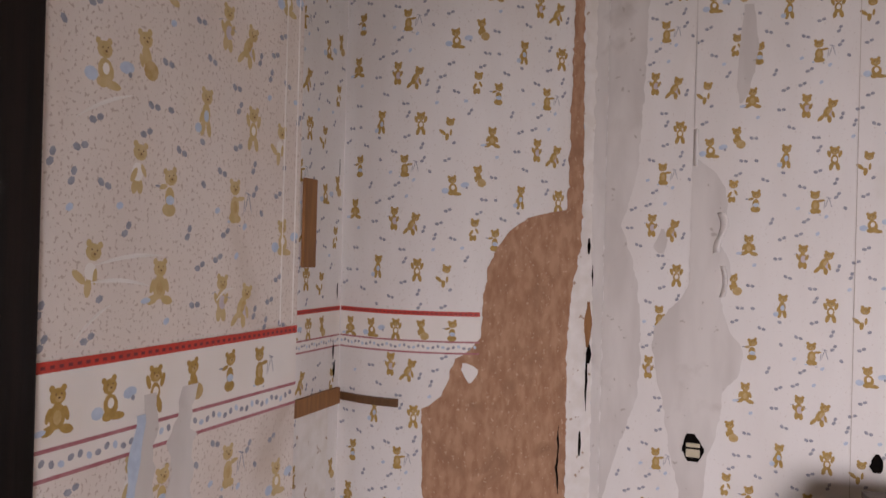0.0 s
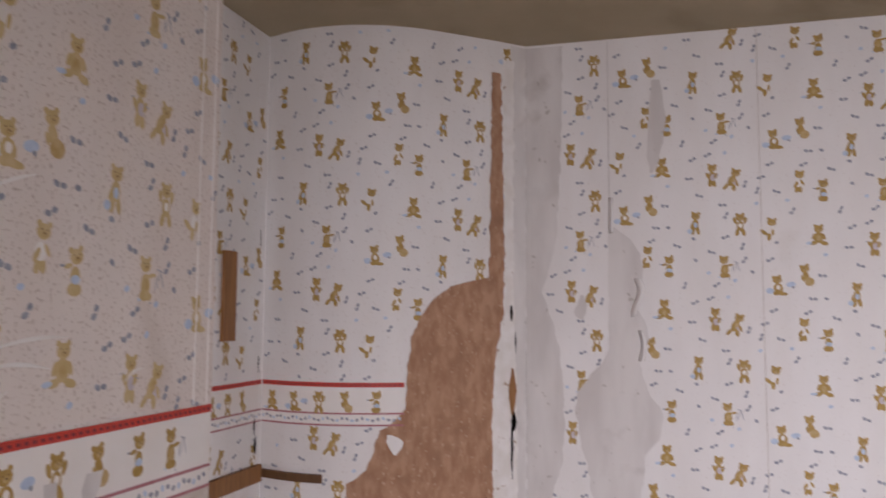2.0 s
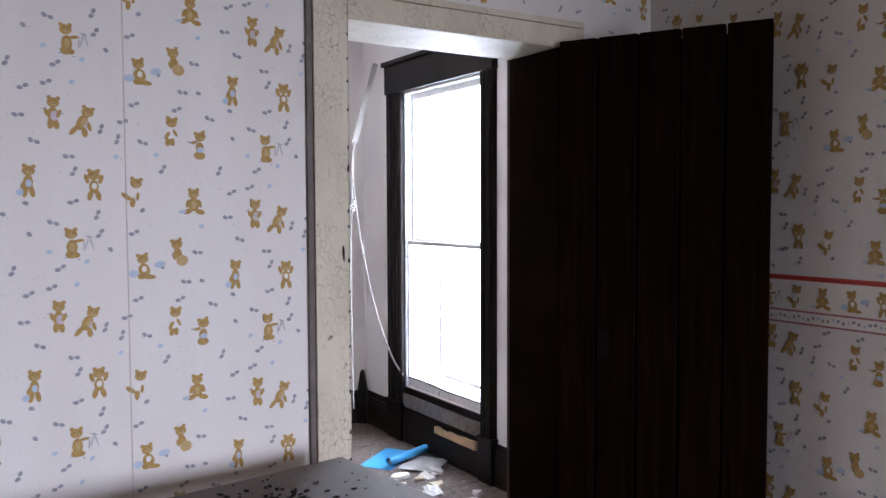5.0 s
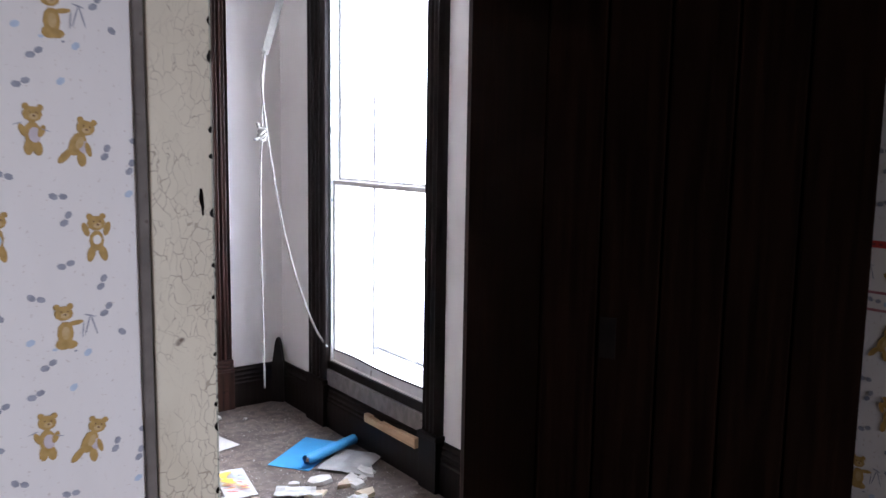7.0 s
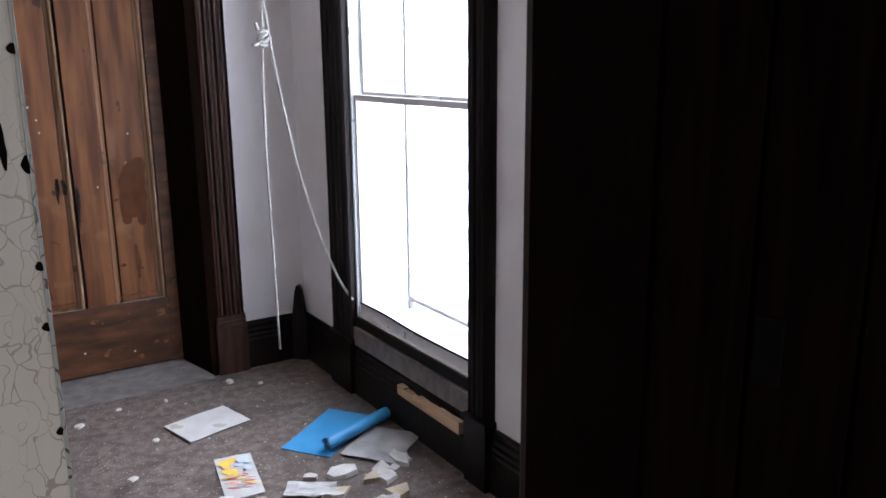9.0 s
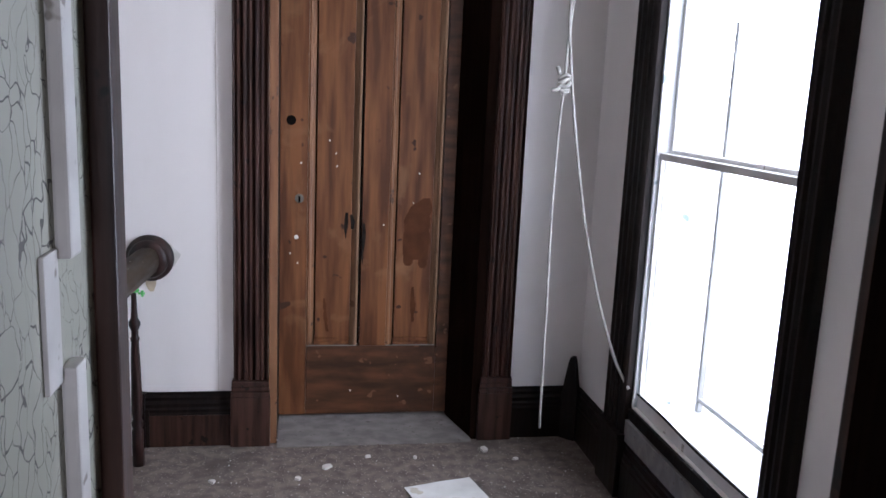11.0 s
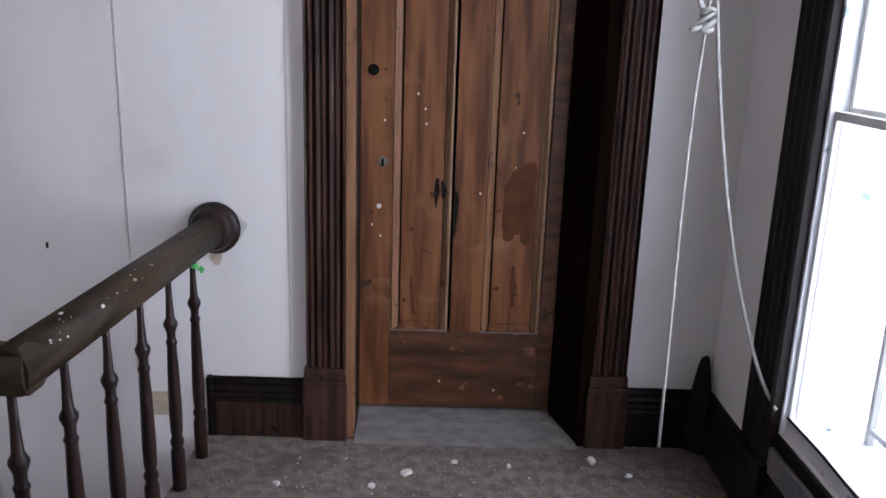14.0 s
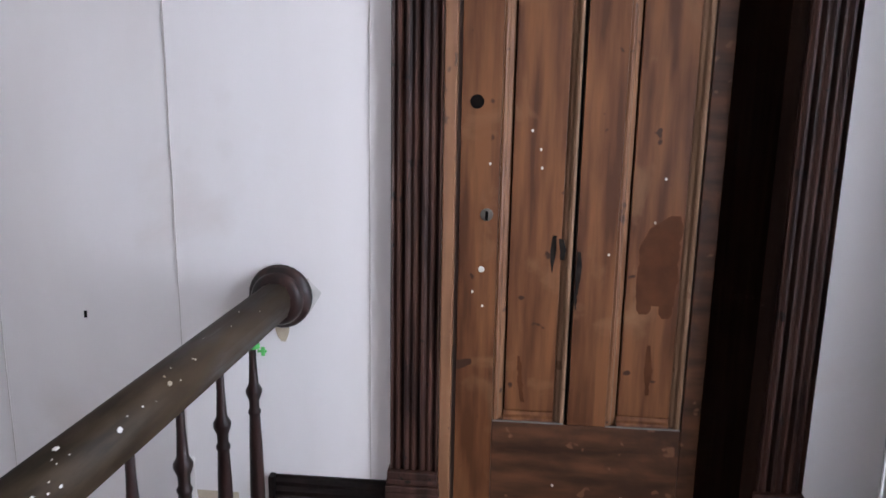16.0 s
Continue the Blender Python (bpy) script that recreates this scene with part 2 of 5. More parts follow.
# ---- builders ----
def box(bm, x0, x1, y0, y1, z0, z1, bevel=0.0):
    r = bmesh.ops.create_cube(bm, size=1, matrix=Matrix.Translation(((x0 + x1) / 2, (y0 + y1) / 2, (z0 + z1) / 2)) @ Matrix.Diagonal((x1 - x0, y1 - y0, z1 - z0, 1)))
    if bevel:
        edges = {e for v in r["verts"] for e in v.link_edges}
        bmesh.ops.bevel(bm, geom=list(edges), offset=bevel, segments=2, profile=0.6, affect="EDGES")
    return bm


def boxes(*spec, bevel=0.0):
    bm = bmesh.new()
    for s in spec:
        box(bm, *s, bevel=bevel)
    return bm


def part(name, bm, material, parent=None, label="", smooth=False):
    me = bpy.data.meshes.new(name)
    if smooth:
        for f in bm.faces:
            f.smooth = True
    bm.to_mesh(me)
    bm.free()
    me.materials.append(material)
    ob = new(name, me)
    if parent:
        ob.parent = parent
    if label:
        ob["label"] = label
    return ob


def thing(name, m, label, category, group="", kind=""):
    ob = new(name)
    ob.empty_display_size = 0.1
    ob.matrix_world = m
    return tagged(ob, label, category, group, kind)


def setting(name, bm, material, label, category):
    return tagged(part(name, bm, material), label, category, kind="structure")


def lathe(bm, profile, seg=14, m=Matrix()):
    """Turned shape from (radius, height) rows."""
    rings = []
    for r, z in profile:
        rings.append([bm.verts.new(m @ Vector((r * math.cos(2 * math.pi * k / seg), r * math.sin(2 * math.pi * k / seg), z))) for k in range(seg)])
    for a, b in zip(rings, rings[1:]):
        for k in range(seg):
            bm.faces.new((a[k], a[(k + 1) % seg], b[(k + 1) % seg], b[k]))
    bm.faces.new(rings[0][::-1])
    bm.faces.new(rings[-1])
    return bm


def tube(bm, pts, r, seg=8):
    """A round cord along points."""
    rings = []
    pts = [Vector(p) for p in pts]
    for i, p in enumerate(pts):
        d = (pts[min(i + 1, len(pts) - 1)] - pts[max(i - 1, 0)]).normalized()
        a = d.cross(Vector((0.3, 1, 0.2))).normalized()
        b = d.cross(a)
        rings.append([bm.verts.new(p + r * (math.cos(2 * math.pi * k / seg) * a + math.sin(2 * math.pi * k / seg) * b)) for k in range(seg)])
    for a, b in zip(rings, rings[1:]):
        for k in range(seg):
            bm.faces.new((a[k], a[(k + 1) % seg], b[(k + 1) % seg], b[k]))
    bm.faces.new(rings[0][::-1])
    bm.faces.new(rings[-1])
    return bm


def smooth_line(pts, n=8):
    """Catmull-Rom line through points."""
    p = [Vector(q) for q in pts]
    p = [2 * p[0] - p[1]] + p + [2 * p[-1] - p[-2]]
    out = []
    for i in range(1, len(p) - 2):
        for k in range(n):
            t = k / n
            out.append(0.5 * (2 * p[i] + (p[i + 1] - p[i - 1]) * t + (2 * p[i - 1] - 5 * p[i] + 4 * p[i + 1] - p[i + 2]) * t * t + (3 * p[i] - p[i - 1] - 3 * p[i + 1] + p[i + 2]) * t ** 3))
    return out + [p[-2]]


def extrude_profile(bm, profile, length, m):
    """A moulding: closed (a, b) outline drawn out along local z."""
    lo = [bm.verts.new(m @ Vector((a, b, 0))) for a, b in profile]
    hi = [bm.verts.new(m @ Vector((a, b, length))) for a, b in profile]
    k = len(profile)
    for i in range(k):
        bm.faces.new((lo[i], lo[(i + 1) % k], hi[(i + 1) % k], hi[i]))
    bm.faces.new(lo[::-1])
    bm.faces.new(hi)
    bmesh.ops.recalc_face_normals(bm, faces=bm.faces[:])
    return bm


# ---- plan ----
CZ = 2.47            # nursery ceiling
HZ = 2.55            # hall ceiling
WX, NX = 2.07, -2.19  # east wall, nursery's west wall
NY, HY = 3.10, 3.36   # the wall between nursery and hall
DY = 5.63            # hall's far wall
OX0, OX1, OZ = 0.745, 1.575, 2.0   # nursery doorway
DX0, DX1, DZ = 0.825, 1.61, 2.12   # hall door opening
LEAFY = 5.76
VY0, VY1, VZ0, VZ1 = 4.245, 5.085, 0.34, 2.12  # hall window
SX = 0.30            # edge of the stairwell
SY = 4.42

wall_north = setting("wall_nursery_north", boxes((NX - 0.1, OX0 - 0.02, NY, HY, 0, HZ), (OX0 - 0.02, OX1 + 0.02, NY, HY, OZ + 0.02, HZ), (OX1 + 0.02, WX, NY, HY, 0, HZ)), PAPER, "nursery wall with peeling teddy bear wallpaper", "wall")
wall_east = setting("wall_east", boxes((WX, WX + 0.14, -2.45, VY0, -0.1, HZ), (WX, WX + 0.14, VY1, 6.2, -0.1, HZ), (WX, WX + 0.14, VY0, VY1, VZ1, HZ), (WX, WX + 0.14, VY0, VY1, -0.1, VZ0)), HALLWALL, "white painted wall with a tall window", "wall")
wall_east_paper = setting("wall_nursery_east", boxes((WX - 0.012, WX, -2.3, NY, 0, CZ)), PAPER, "teddy bear wallpaper on the nursery's side wall", "wall")
wall_far = setting("wall_hall_far", boxes((-1.3, DX0, DY, DY + 0.27, -2.7, HZ), (DX1, WX, DY, DY + 0.27, -0.1, HZ), (DX0, DX1, DY, DY + 0.27, DZ, HZ)), HALLWALL, "white board wall with thin seams beside the stairwell", "wall")
setting("wall_hall_west", boxes((-1.4, -1.3, HY, DY + 0.27, -2.7, HZ)), HALLWALL, "white painted stairwell wall", "wall")
setting("wall_nursery_hallside", boxes((-1.3, OX0 - 0.02, HY, HY + 0.012, 0, HZ), (OX1 + 0.02, WX, HY, HY + 0.012, 0, HZ), (OX0 - 0.02, OX1 + 0.02, HY, HY + 0.012, OZ + 0.02, HZ)), HALLWALL, "white painted hall side of the nursery wall", "wall")
setting("wall_nursery_west", boxes((NX - 0.1, NX, -2.4, NY, 0, HZ)), PAPER, "teddy bear wallpaper on the nursery's west wall", "wall")
setting("wall_nursery_south", boxes((NX, 0.75, -2.4, -2.3, 0, HZ), (1.85, WX, -2.4, -2.3, 0, HZ), (0.75, 1.85, -2.4, -2.3, 0, 0.42), (0.75, 1.85, -2.4, -2.3, 1.9, HZ)), PAPER, "papered nursery wall with a window opening", "wall")
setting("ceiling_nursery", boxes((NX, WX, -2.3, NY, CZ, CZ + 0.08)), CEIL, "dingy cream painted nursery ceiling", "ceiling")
setting("ceiling_hall", boxes((-1.3, WX, HY, DY + 0.27, HZ, HZ + 0.08)), HALLCEIL, "off-white hall ceiling", "ceiling")
setting("floor_nursery", boxes((NX, WX, -2.3, HY, -0.1, 0)), NURSERYFLOOR, "dusty brown nursery floor boards", "floor")
floor_hall = setting("floor_hall", boxes((SX, WX, SY, DY, -0.1, 0), (-1.3, WX, HY, SY, -0.1, 0)), FLOOR, "worn grey-brown hall floor littered with dust", "floor")
setting("floor_stairwell", boxes((-1.3, SX, SY, DY, -2.75, -2.65)), FLOOR, "floor at the foot of the stairwell", "floor")
setting("wall_stairwell", boxes((SX, SX + 0.06, SY, DY, -2.7, -0.1), (-1.3, SX, SY - 0.06, SY, -2.7, -0.1)), HALLWALL, "white stairwell lining below the floor edge", "wall")
setting("backing_far", boxes((DX0 - 0.1, DX1 + 0.1, DY + 0.275, DY + 0.3, -0.1, HZ)), PLASTER, "plain wall behind the closed door", "wall")
ground = bmesh.new()
bmesh.ops.create_grid(ground, x_segments=2, y_segments=2, size=900, matrix=Matrix.Translation((0, 0, -3.2)))
setting("ground", ground, GRASS, "dry grass outside below the window", "ground")
glow = bpy.data.materials.new("bright_overcast")
glow.use_nodes = True
gn = glow.node_tree
gn.nodes.remove(gn.nodes["Principled BSDF"])
em = gn.nodes.new("ShaderNodeEmission")
em.inputs[0].default_value, em.inputs[1].default_value = (0.95, 0.97, 1.0, 1), 5.0
gn.links.new(em.outputs[0], gn.nodes["Material Output"].inputs[0])
bd = bmesh.new()
bmesh.ops.create_grid(bd, x_segments=1, y_segments=1, size=1, matrix=Matrix.Translation((5.6, 6, 2)) @ Matrix.Rotation(radians(90), 4, "Y") @ Matrix.Diagonal((5.2, 14, 1, 1)))
setting("backdrop", bd, glow, "blown-out white overcast distance outside the window", "sky")

# ---- bent corner panel ----
ARC = smooth_line([(NX, 2.745, 0), (-2.03, 2.70, 0), (-1.84, 2.705, 0), (-1.64, 2.785, 0), (-1.42, 2.965, 0), (-1.33, 3.045, 0), (-1.275, NY, 0)], 8)


def arc_y(x):
    for a, b in zip(ARC, ARC[1:]):
        if a.x <= x <= b.x:
            return a.y + (b.y - a.y) * (x - a.x) / max(b.x - a.x, 1e-6)
    return ARC[0].y if x < ARC[0].x else ARC[-1].y


def on_panel(u, v, d):
    e = 0.02
    slope = (arc_y(u + e) - arc_y(u - e)) / (2 * e)
    k = 1 / math.hypot(1, slope)
    return Vector((u + slope * k * d, arc_y(u) - k * d, v))


def on_north(u, v, d):
    return Vector((u, NY - d, v))


def on_west(u, v, d):
    return Vector((NX + d, u, v))


CLX, CLY0, CLY1 = -1.66, 0.865, 1.555  # closet front


def on_closet(u, v, d):
    return Vector((CLX + d, u, v))


def on_east(u, v, d):
    return Vector((WX - 0.012 - d, -u, v))


pb = bmesh.new()
lo = [pb.verts.new((p.x, p.y, 0)) for p in ARC]
hi = [pb.verts.new((p.x, p.y, CZ)) for p in ARC]
for i in range(len(ARC) - 1):
    pb.faces.new((lo[i], lo[i + 1], hi[i + 1], hi[i]))
panel = setting("wall_corner_panel", pb, PAPER, "bowed papered hardboard panel boxing in the corner", "wall")
for f in panel.data.polygons:
    f.use_smooth = True
closet = setting("wall_closet", boxes((NX, CLX, -0.6, CLY1, 0, CZ)), WARMPAPER, "papered closet front jutting into the nursery", "wall")


# ---- torn patches ----
def band_at(rows, z):
    """Left and right edge of a torn patch at height z, None outside."""
    for (z0, a0, b0), (z1, a1, b1) in zip(rows, rows[1:]):
        if z1 <= z <= z0:
            t = (z0 - z) / max(z0 - z1, 1e-6)
            return a0 + (a1 - a0) * t, b0 + (b1 - b0) * t
    return None


def torn(name, rows, place, material, parent, d=0.002, rag=0.006, label="", seed=0):
    """A patch with a ragged edge, laid on a wall: rows of height, left, right from the top down."""
    bm = bmesh.new()
    z, top, bot = 0, rows[0][0], rows[-1][0]
    n = max(6, int((top - bot) / 0.012))
    last = None
    for i in range(n + 1):
        z = top - (top - bot) * i / n
        e = band_at(rows, max(min(z, top), bot)) or rows[-1][1:]
        a = e[0] + rag * (noise.noise((seed, z * 22, 0)) + 0.6 * noise.noise((seed, z * 75, 3)))
        b = e[1] + rag * (noise.noise((seed + 9, z * 22, 0)) + 0.6 * noise.noise((seed + 9, z * 75, 3)))
        if b < a + 0.002:
            b = a + 0.002
        row = [bm.verts.new(place(a + (b - a) * k / 10, z, d)) for k in range(11)]
        if last:
            for k in range(10):
                bm.faces.new((last[k], row[k], row[k + 1], last[k + 1]))
        last = row
    return part(name, bm, material, parent, label)


BROWN = [(2.345, -1.385, -1.355), (1.60, -1.394, -1.345), (1.561, -1.40, -1.346), (1.545, -1.46, -1.346), (1.525, -1.517, -1.347), (1.48, -1.562, -1.349), (1.433, -1.598, -1.351), (1.37, -1.622, -1.355), (1.312, -1.635, -1.36), (1.20, -1.645, -1.37), (1.09, -1.650, -1.381), (1.05, -1.68, -1.381), (1.02, -1.728, -1.381), (0.95, -1.745, -1.381), (0.889, -1.772, -1.381), (0.85, -1.81, -1.380), (0.84, -1.836, -1.380), (0.53, -1.826, -1.377), (0.02, -1.83, -1.377)]
GREY1 = [(2.46, -1.274, -1.13), (2.136, -1.274, -1.135), (1.72, -1.274, -1.156), (1.60, -1.274, -1.185), (1.51, -1.274, -1.214), (1.42, -1.274, -1.18), (1.30, -1.274, -1.149), (1.15, -1.274, -1.135), (1.01, -1.274, -1.132), (0.885, -1.274, -1.140), (0.78, -1.274, -1.172), (0.668, -1.274, -1.212), (0.49, -1.274, -1.259), (0.40, -1.274, -1.27)]
GREY2 = [(1.76, -0.966, -0.955), (1.73, -0.966, -0.915), (1.696, -0.966, -0.878), (1.65, -0.966, -0.852), (1.60, -0.966, -0.840), (1.525, -0.966, -0.842), (1.49, -0.966, -0.862), (1.464, -0.966, -0.882), (1.44, -0.966, -0.856), (1.384, -0.966, -0.827), (1.33, -0.966, -0.828), (1.288, -0.97, -0.842), (1.252, -0.995, -0.858), (1.214, -1.025, -0.848), (1.14, -1.085, -0.827), (1.10, -1.09, -0.79), (1.06, -1.088, -0.777), (0.996, -1.08, -0.787), (0.95, -1.07, -0.82), (0.92, -1.062, -0.845), (0.84, -1.043, -0.848), (0.748, -1.030, -0.866), (0.684, -1.019, -0.892), (0.55, -0.985, -0.90), (0.45, -0.968, -0.92)]
EDGE = [(2.40, -1.353, -1.315), (1.505, -1.345, -1.317), (1.40, -1.352, -1.314), (1.30, -1.372, -1.312), (1.088, -1.386, -1.308), (0.50, -1.380, -1.304), (0.02, -1.38, -1.30)]
FOLD = [(2.46, -1.325, -1.276), (1.5, -1.318, -1.276), (0.8, -1.307, -1.276), (0.02, -1.302, -1.276)]
torn("bare_board", BROWN, on_panel, HARDBOARD, panel, 0.003, 0.008, "bare brown hardboard where the paper is torn off", 1)
torn("plaster_edge", EDGE, on_panel, PLASTER, panel, 0.0045, 0.008, "chipped white plaster edge", 2)
torn("fold_backing", FOLD, on_panel, BACKING, panel, 0.0035, 0.004, "grey paper backing folded round the corner", 6)
torn("torn_backing", GREY1, on_north, BACKING, wall_north, 0.002, 0.008, "grey paper backing left bare", 3)
torn("torn_backing", GREY2, on_north, BACKING, wall_north, 0.002, 0.007, "grey paper backing left bare", 4)
torn("torn_backing", [(2.3, -0.80, -0.77), (2.15, -0.815, -0.75), (2.0, -0.82, -0.775), (1.95, -0.81, -0.80)], on_north, BACKING, wall_north, 0.002, 0.006, "", 5)
for a, z, w, h in ((-1.325, 1.43, 0.006, 0.06), (-1.312, 1.32, 0.003, 0.08), (-1.322, 1.14, 0.013, 0.17), (-1.318, 1.03, 0.009, 0.07), (-1.324, 0.93, 0.004, 0.22), (-1.34, 0.70, 0.006, 0.09)):
    torn("chip", [(z + h / 2, a - w / 3, a + w / 3), (z, a - w, a + w), (z - h / 2, a - w / 3, a + w / 3)], on_panel, DEEPBLACK if w < 0.013 else STRIPWOOD, panel, 0.006, 0.003, "", int(z * 50))


def curl(pts, w, name="paper_curl"):
    """A loose edge of paper curling off the wall."""
    bm = bmesh.new()
    last = None
    for i, (x, z) in enumerate(pts):
        row = []
        for k in range(6):
            t = k / 5
            row.append(bm.verts.new((x + w * t * (0.8 + 0.3 * noise.noise((x * 9, z * 14, 1))), NY - 0.004 - 0.022 * math.sin(t * 2.2) * (0.6 + 0.6 * abs(noise.noise((z * 11, 2, 0)))), z + 0.01 * noise.noise((z * 30, k, 2)))))
        if last:
            for k in range(5):
                bm.faces.new((last[k], row[k], row[k + 1], last[k + 1]))
        last = row
    o = part(name, bm, PAPER, wall_north, "loose curled edge of torn wallpaper", True)
    so = o.modifiers.new("thick", "SOLIDIFY")
    so.thickness = 0.0012


curl([(-0.962, 1.86 - 0.012 * i) for i in range(12)], 0.022)
curl([(-0.875 + 0.012 * math.sin(i * 0.5), 1.56 - 0.014 * i) for i in range(11)], 0.030)
curl([(-0.862 + 0.010 * math.sin(i * 0.4), 1.37 - 0.014 * i) for i in range(9)], 0.024)
torn("torn_backing", [(1.50, -1.068, -1.058), (1.46, -1.085, -1.045), (1.43, -1.095, -1.05), (1.41, -1.075, -1.06)], on_north, BACKING, wall_north, 0.002, 0.004, "", 15)
# the long paper seam
bm = boxes((-0.962, -0.958, NY - 0.003, NY - 0.0005, 0.62, 2.46))
part("paper_seam", bm, BACKING, wall_north)
bm = boxes((-0.432, -0.430, NY - 0.002, NY - 0.0005, 0.1, 2.46), (0.098, 0.1, NY - 0.002, NY - 0.0005, 0.1, 2.46))
part("paper_seam", bm, SEAM, wall_north)


# ---- printed wallpaper motifs ----
class Ink:
    """Collects flat printed shapes, one mesh for each colour."""

    def __init__(self):
        self.made = {}

    def blob(self, material, place, u, v, ru, rv, d, turn=0.0, n=9):
        bm = self.made.setdefault(material.name, (bmesh.new(), material))[0]
        c, s = math.cos(turn), math.sin(turn)
        vs = []
        for k in range(n):
            a = 2 * math.pi * k / n
            p, q = ru * math.cos(a), rv * math.sin(a)
            vs.append(bm.verts.new(place(u + p * c - q * s, v + p * s + q * c, d)))
        bm.faces.new(vs)

    def bar(self, material, place, u0, u1, v0, v1, d, n=1):
        bm = self.made.setdefault(material.name, (bmesh.new(), material))[0]
        for k in range(n):
            a, b = u0 + (u1 - u0) * k / n, u0 + (u1 - u0) * (k + 1) / n
            bm.faces.new([bm.verts.new(place(x, z, d)) for x, z in ((a, v0), (b, v0), (b, v1), (a, v1))])

    def done(self, parent):
        for bm, material in self.made.values():
            o = part("printed_motif", bm, material, parent)
            o["kind"] = "stuff"


def limb(m, x, y, rx, ry, turn=0.0):
    return (m, x, y, rx, ry, turn)


def head(x, y, tilt=0.0):
    """Ears, skull, muzzle, eyes and nose of a printed bear."""
    c, w = math.cos(tilt), math.sin(tilt)
    at = lambda a, b: (x + a * c - b * w, y + a * w + b * c)
    return [limb("g", *at(-1.25, 1.35), 0.62, 0.62), limb("g", *at(1.25, 1.35), 0.62, 0.62), limb("g", x, y, 1.75, 1.5, tilt), limb("p", *at(0.25, -0.45), 0.85, 0.6, tilt), limb("d", *at(0.3, -0.3), 0.26, 0.2), limb("d", *at(-0.45, 0.35), 0.15, 0.18), limb("d", *at(0.75, 0.35), 0.15, 0.18)]


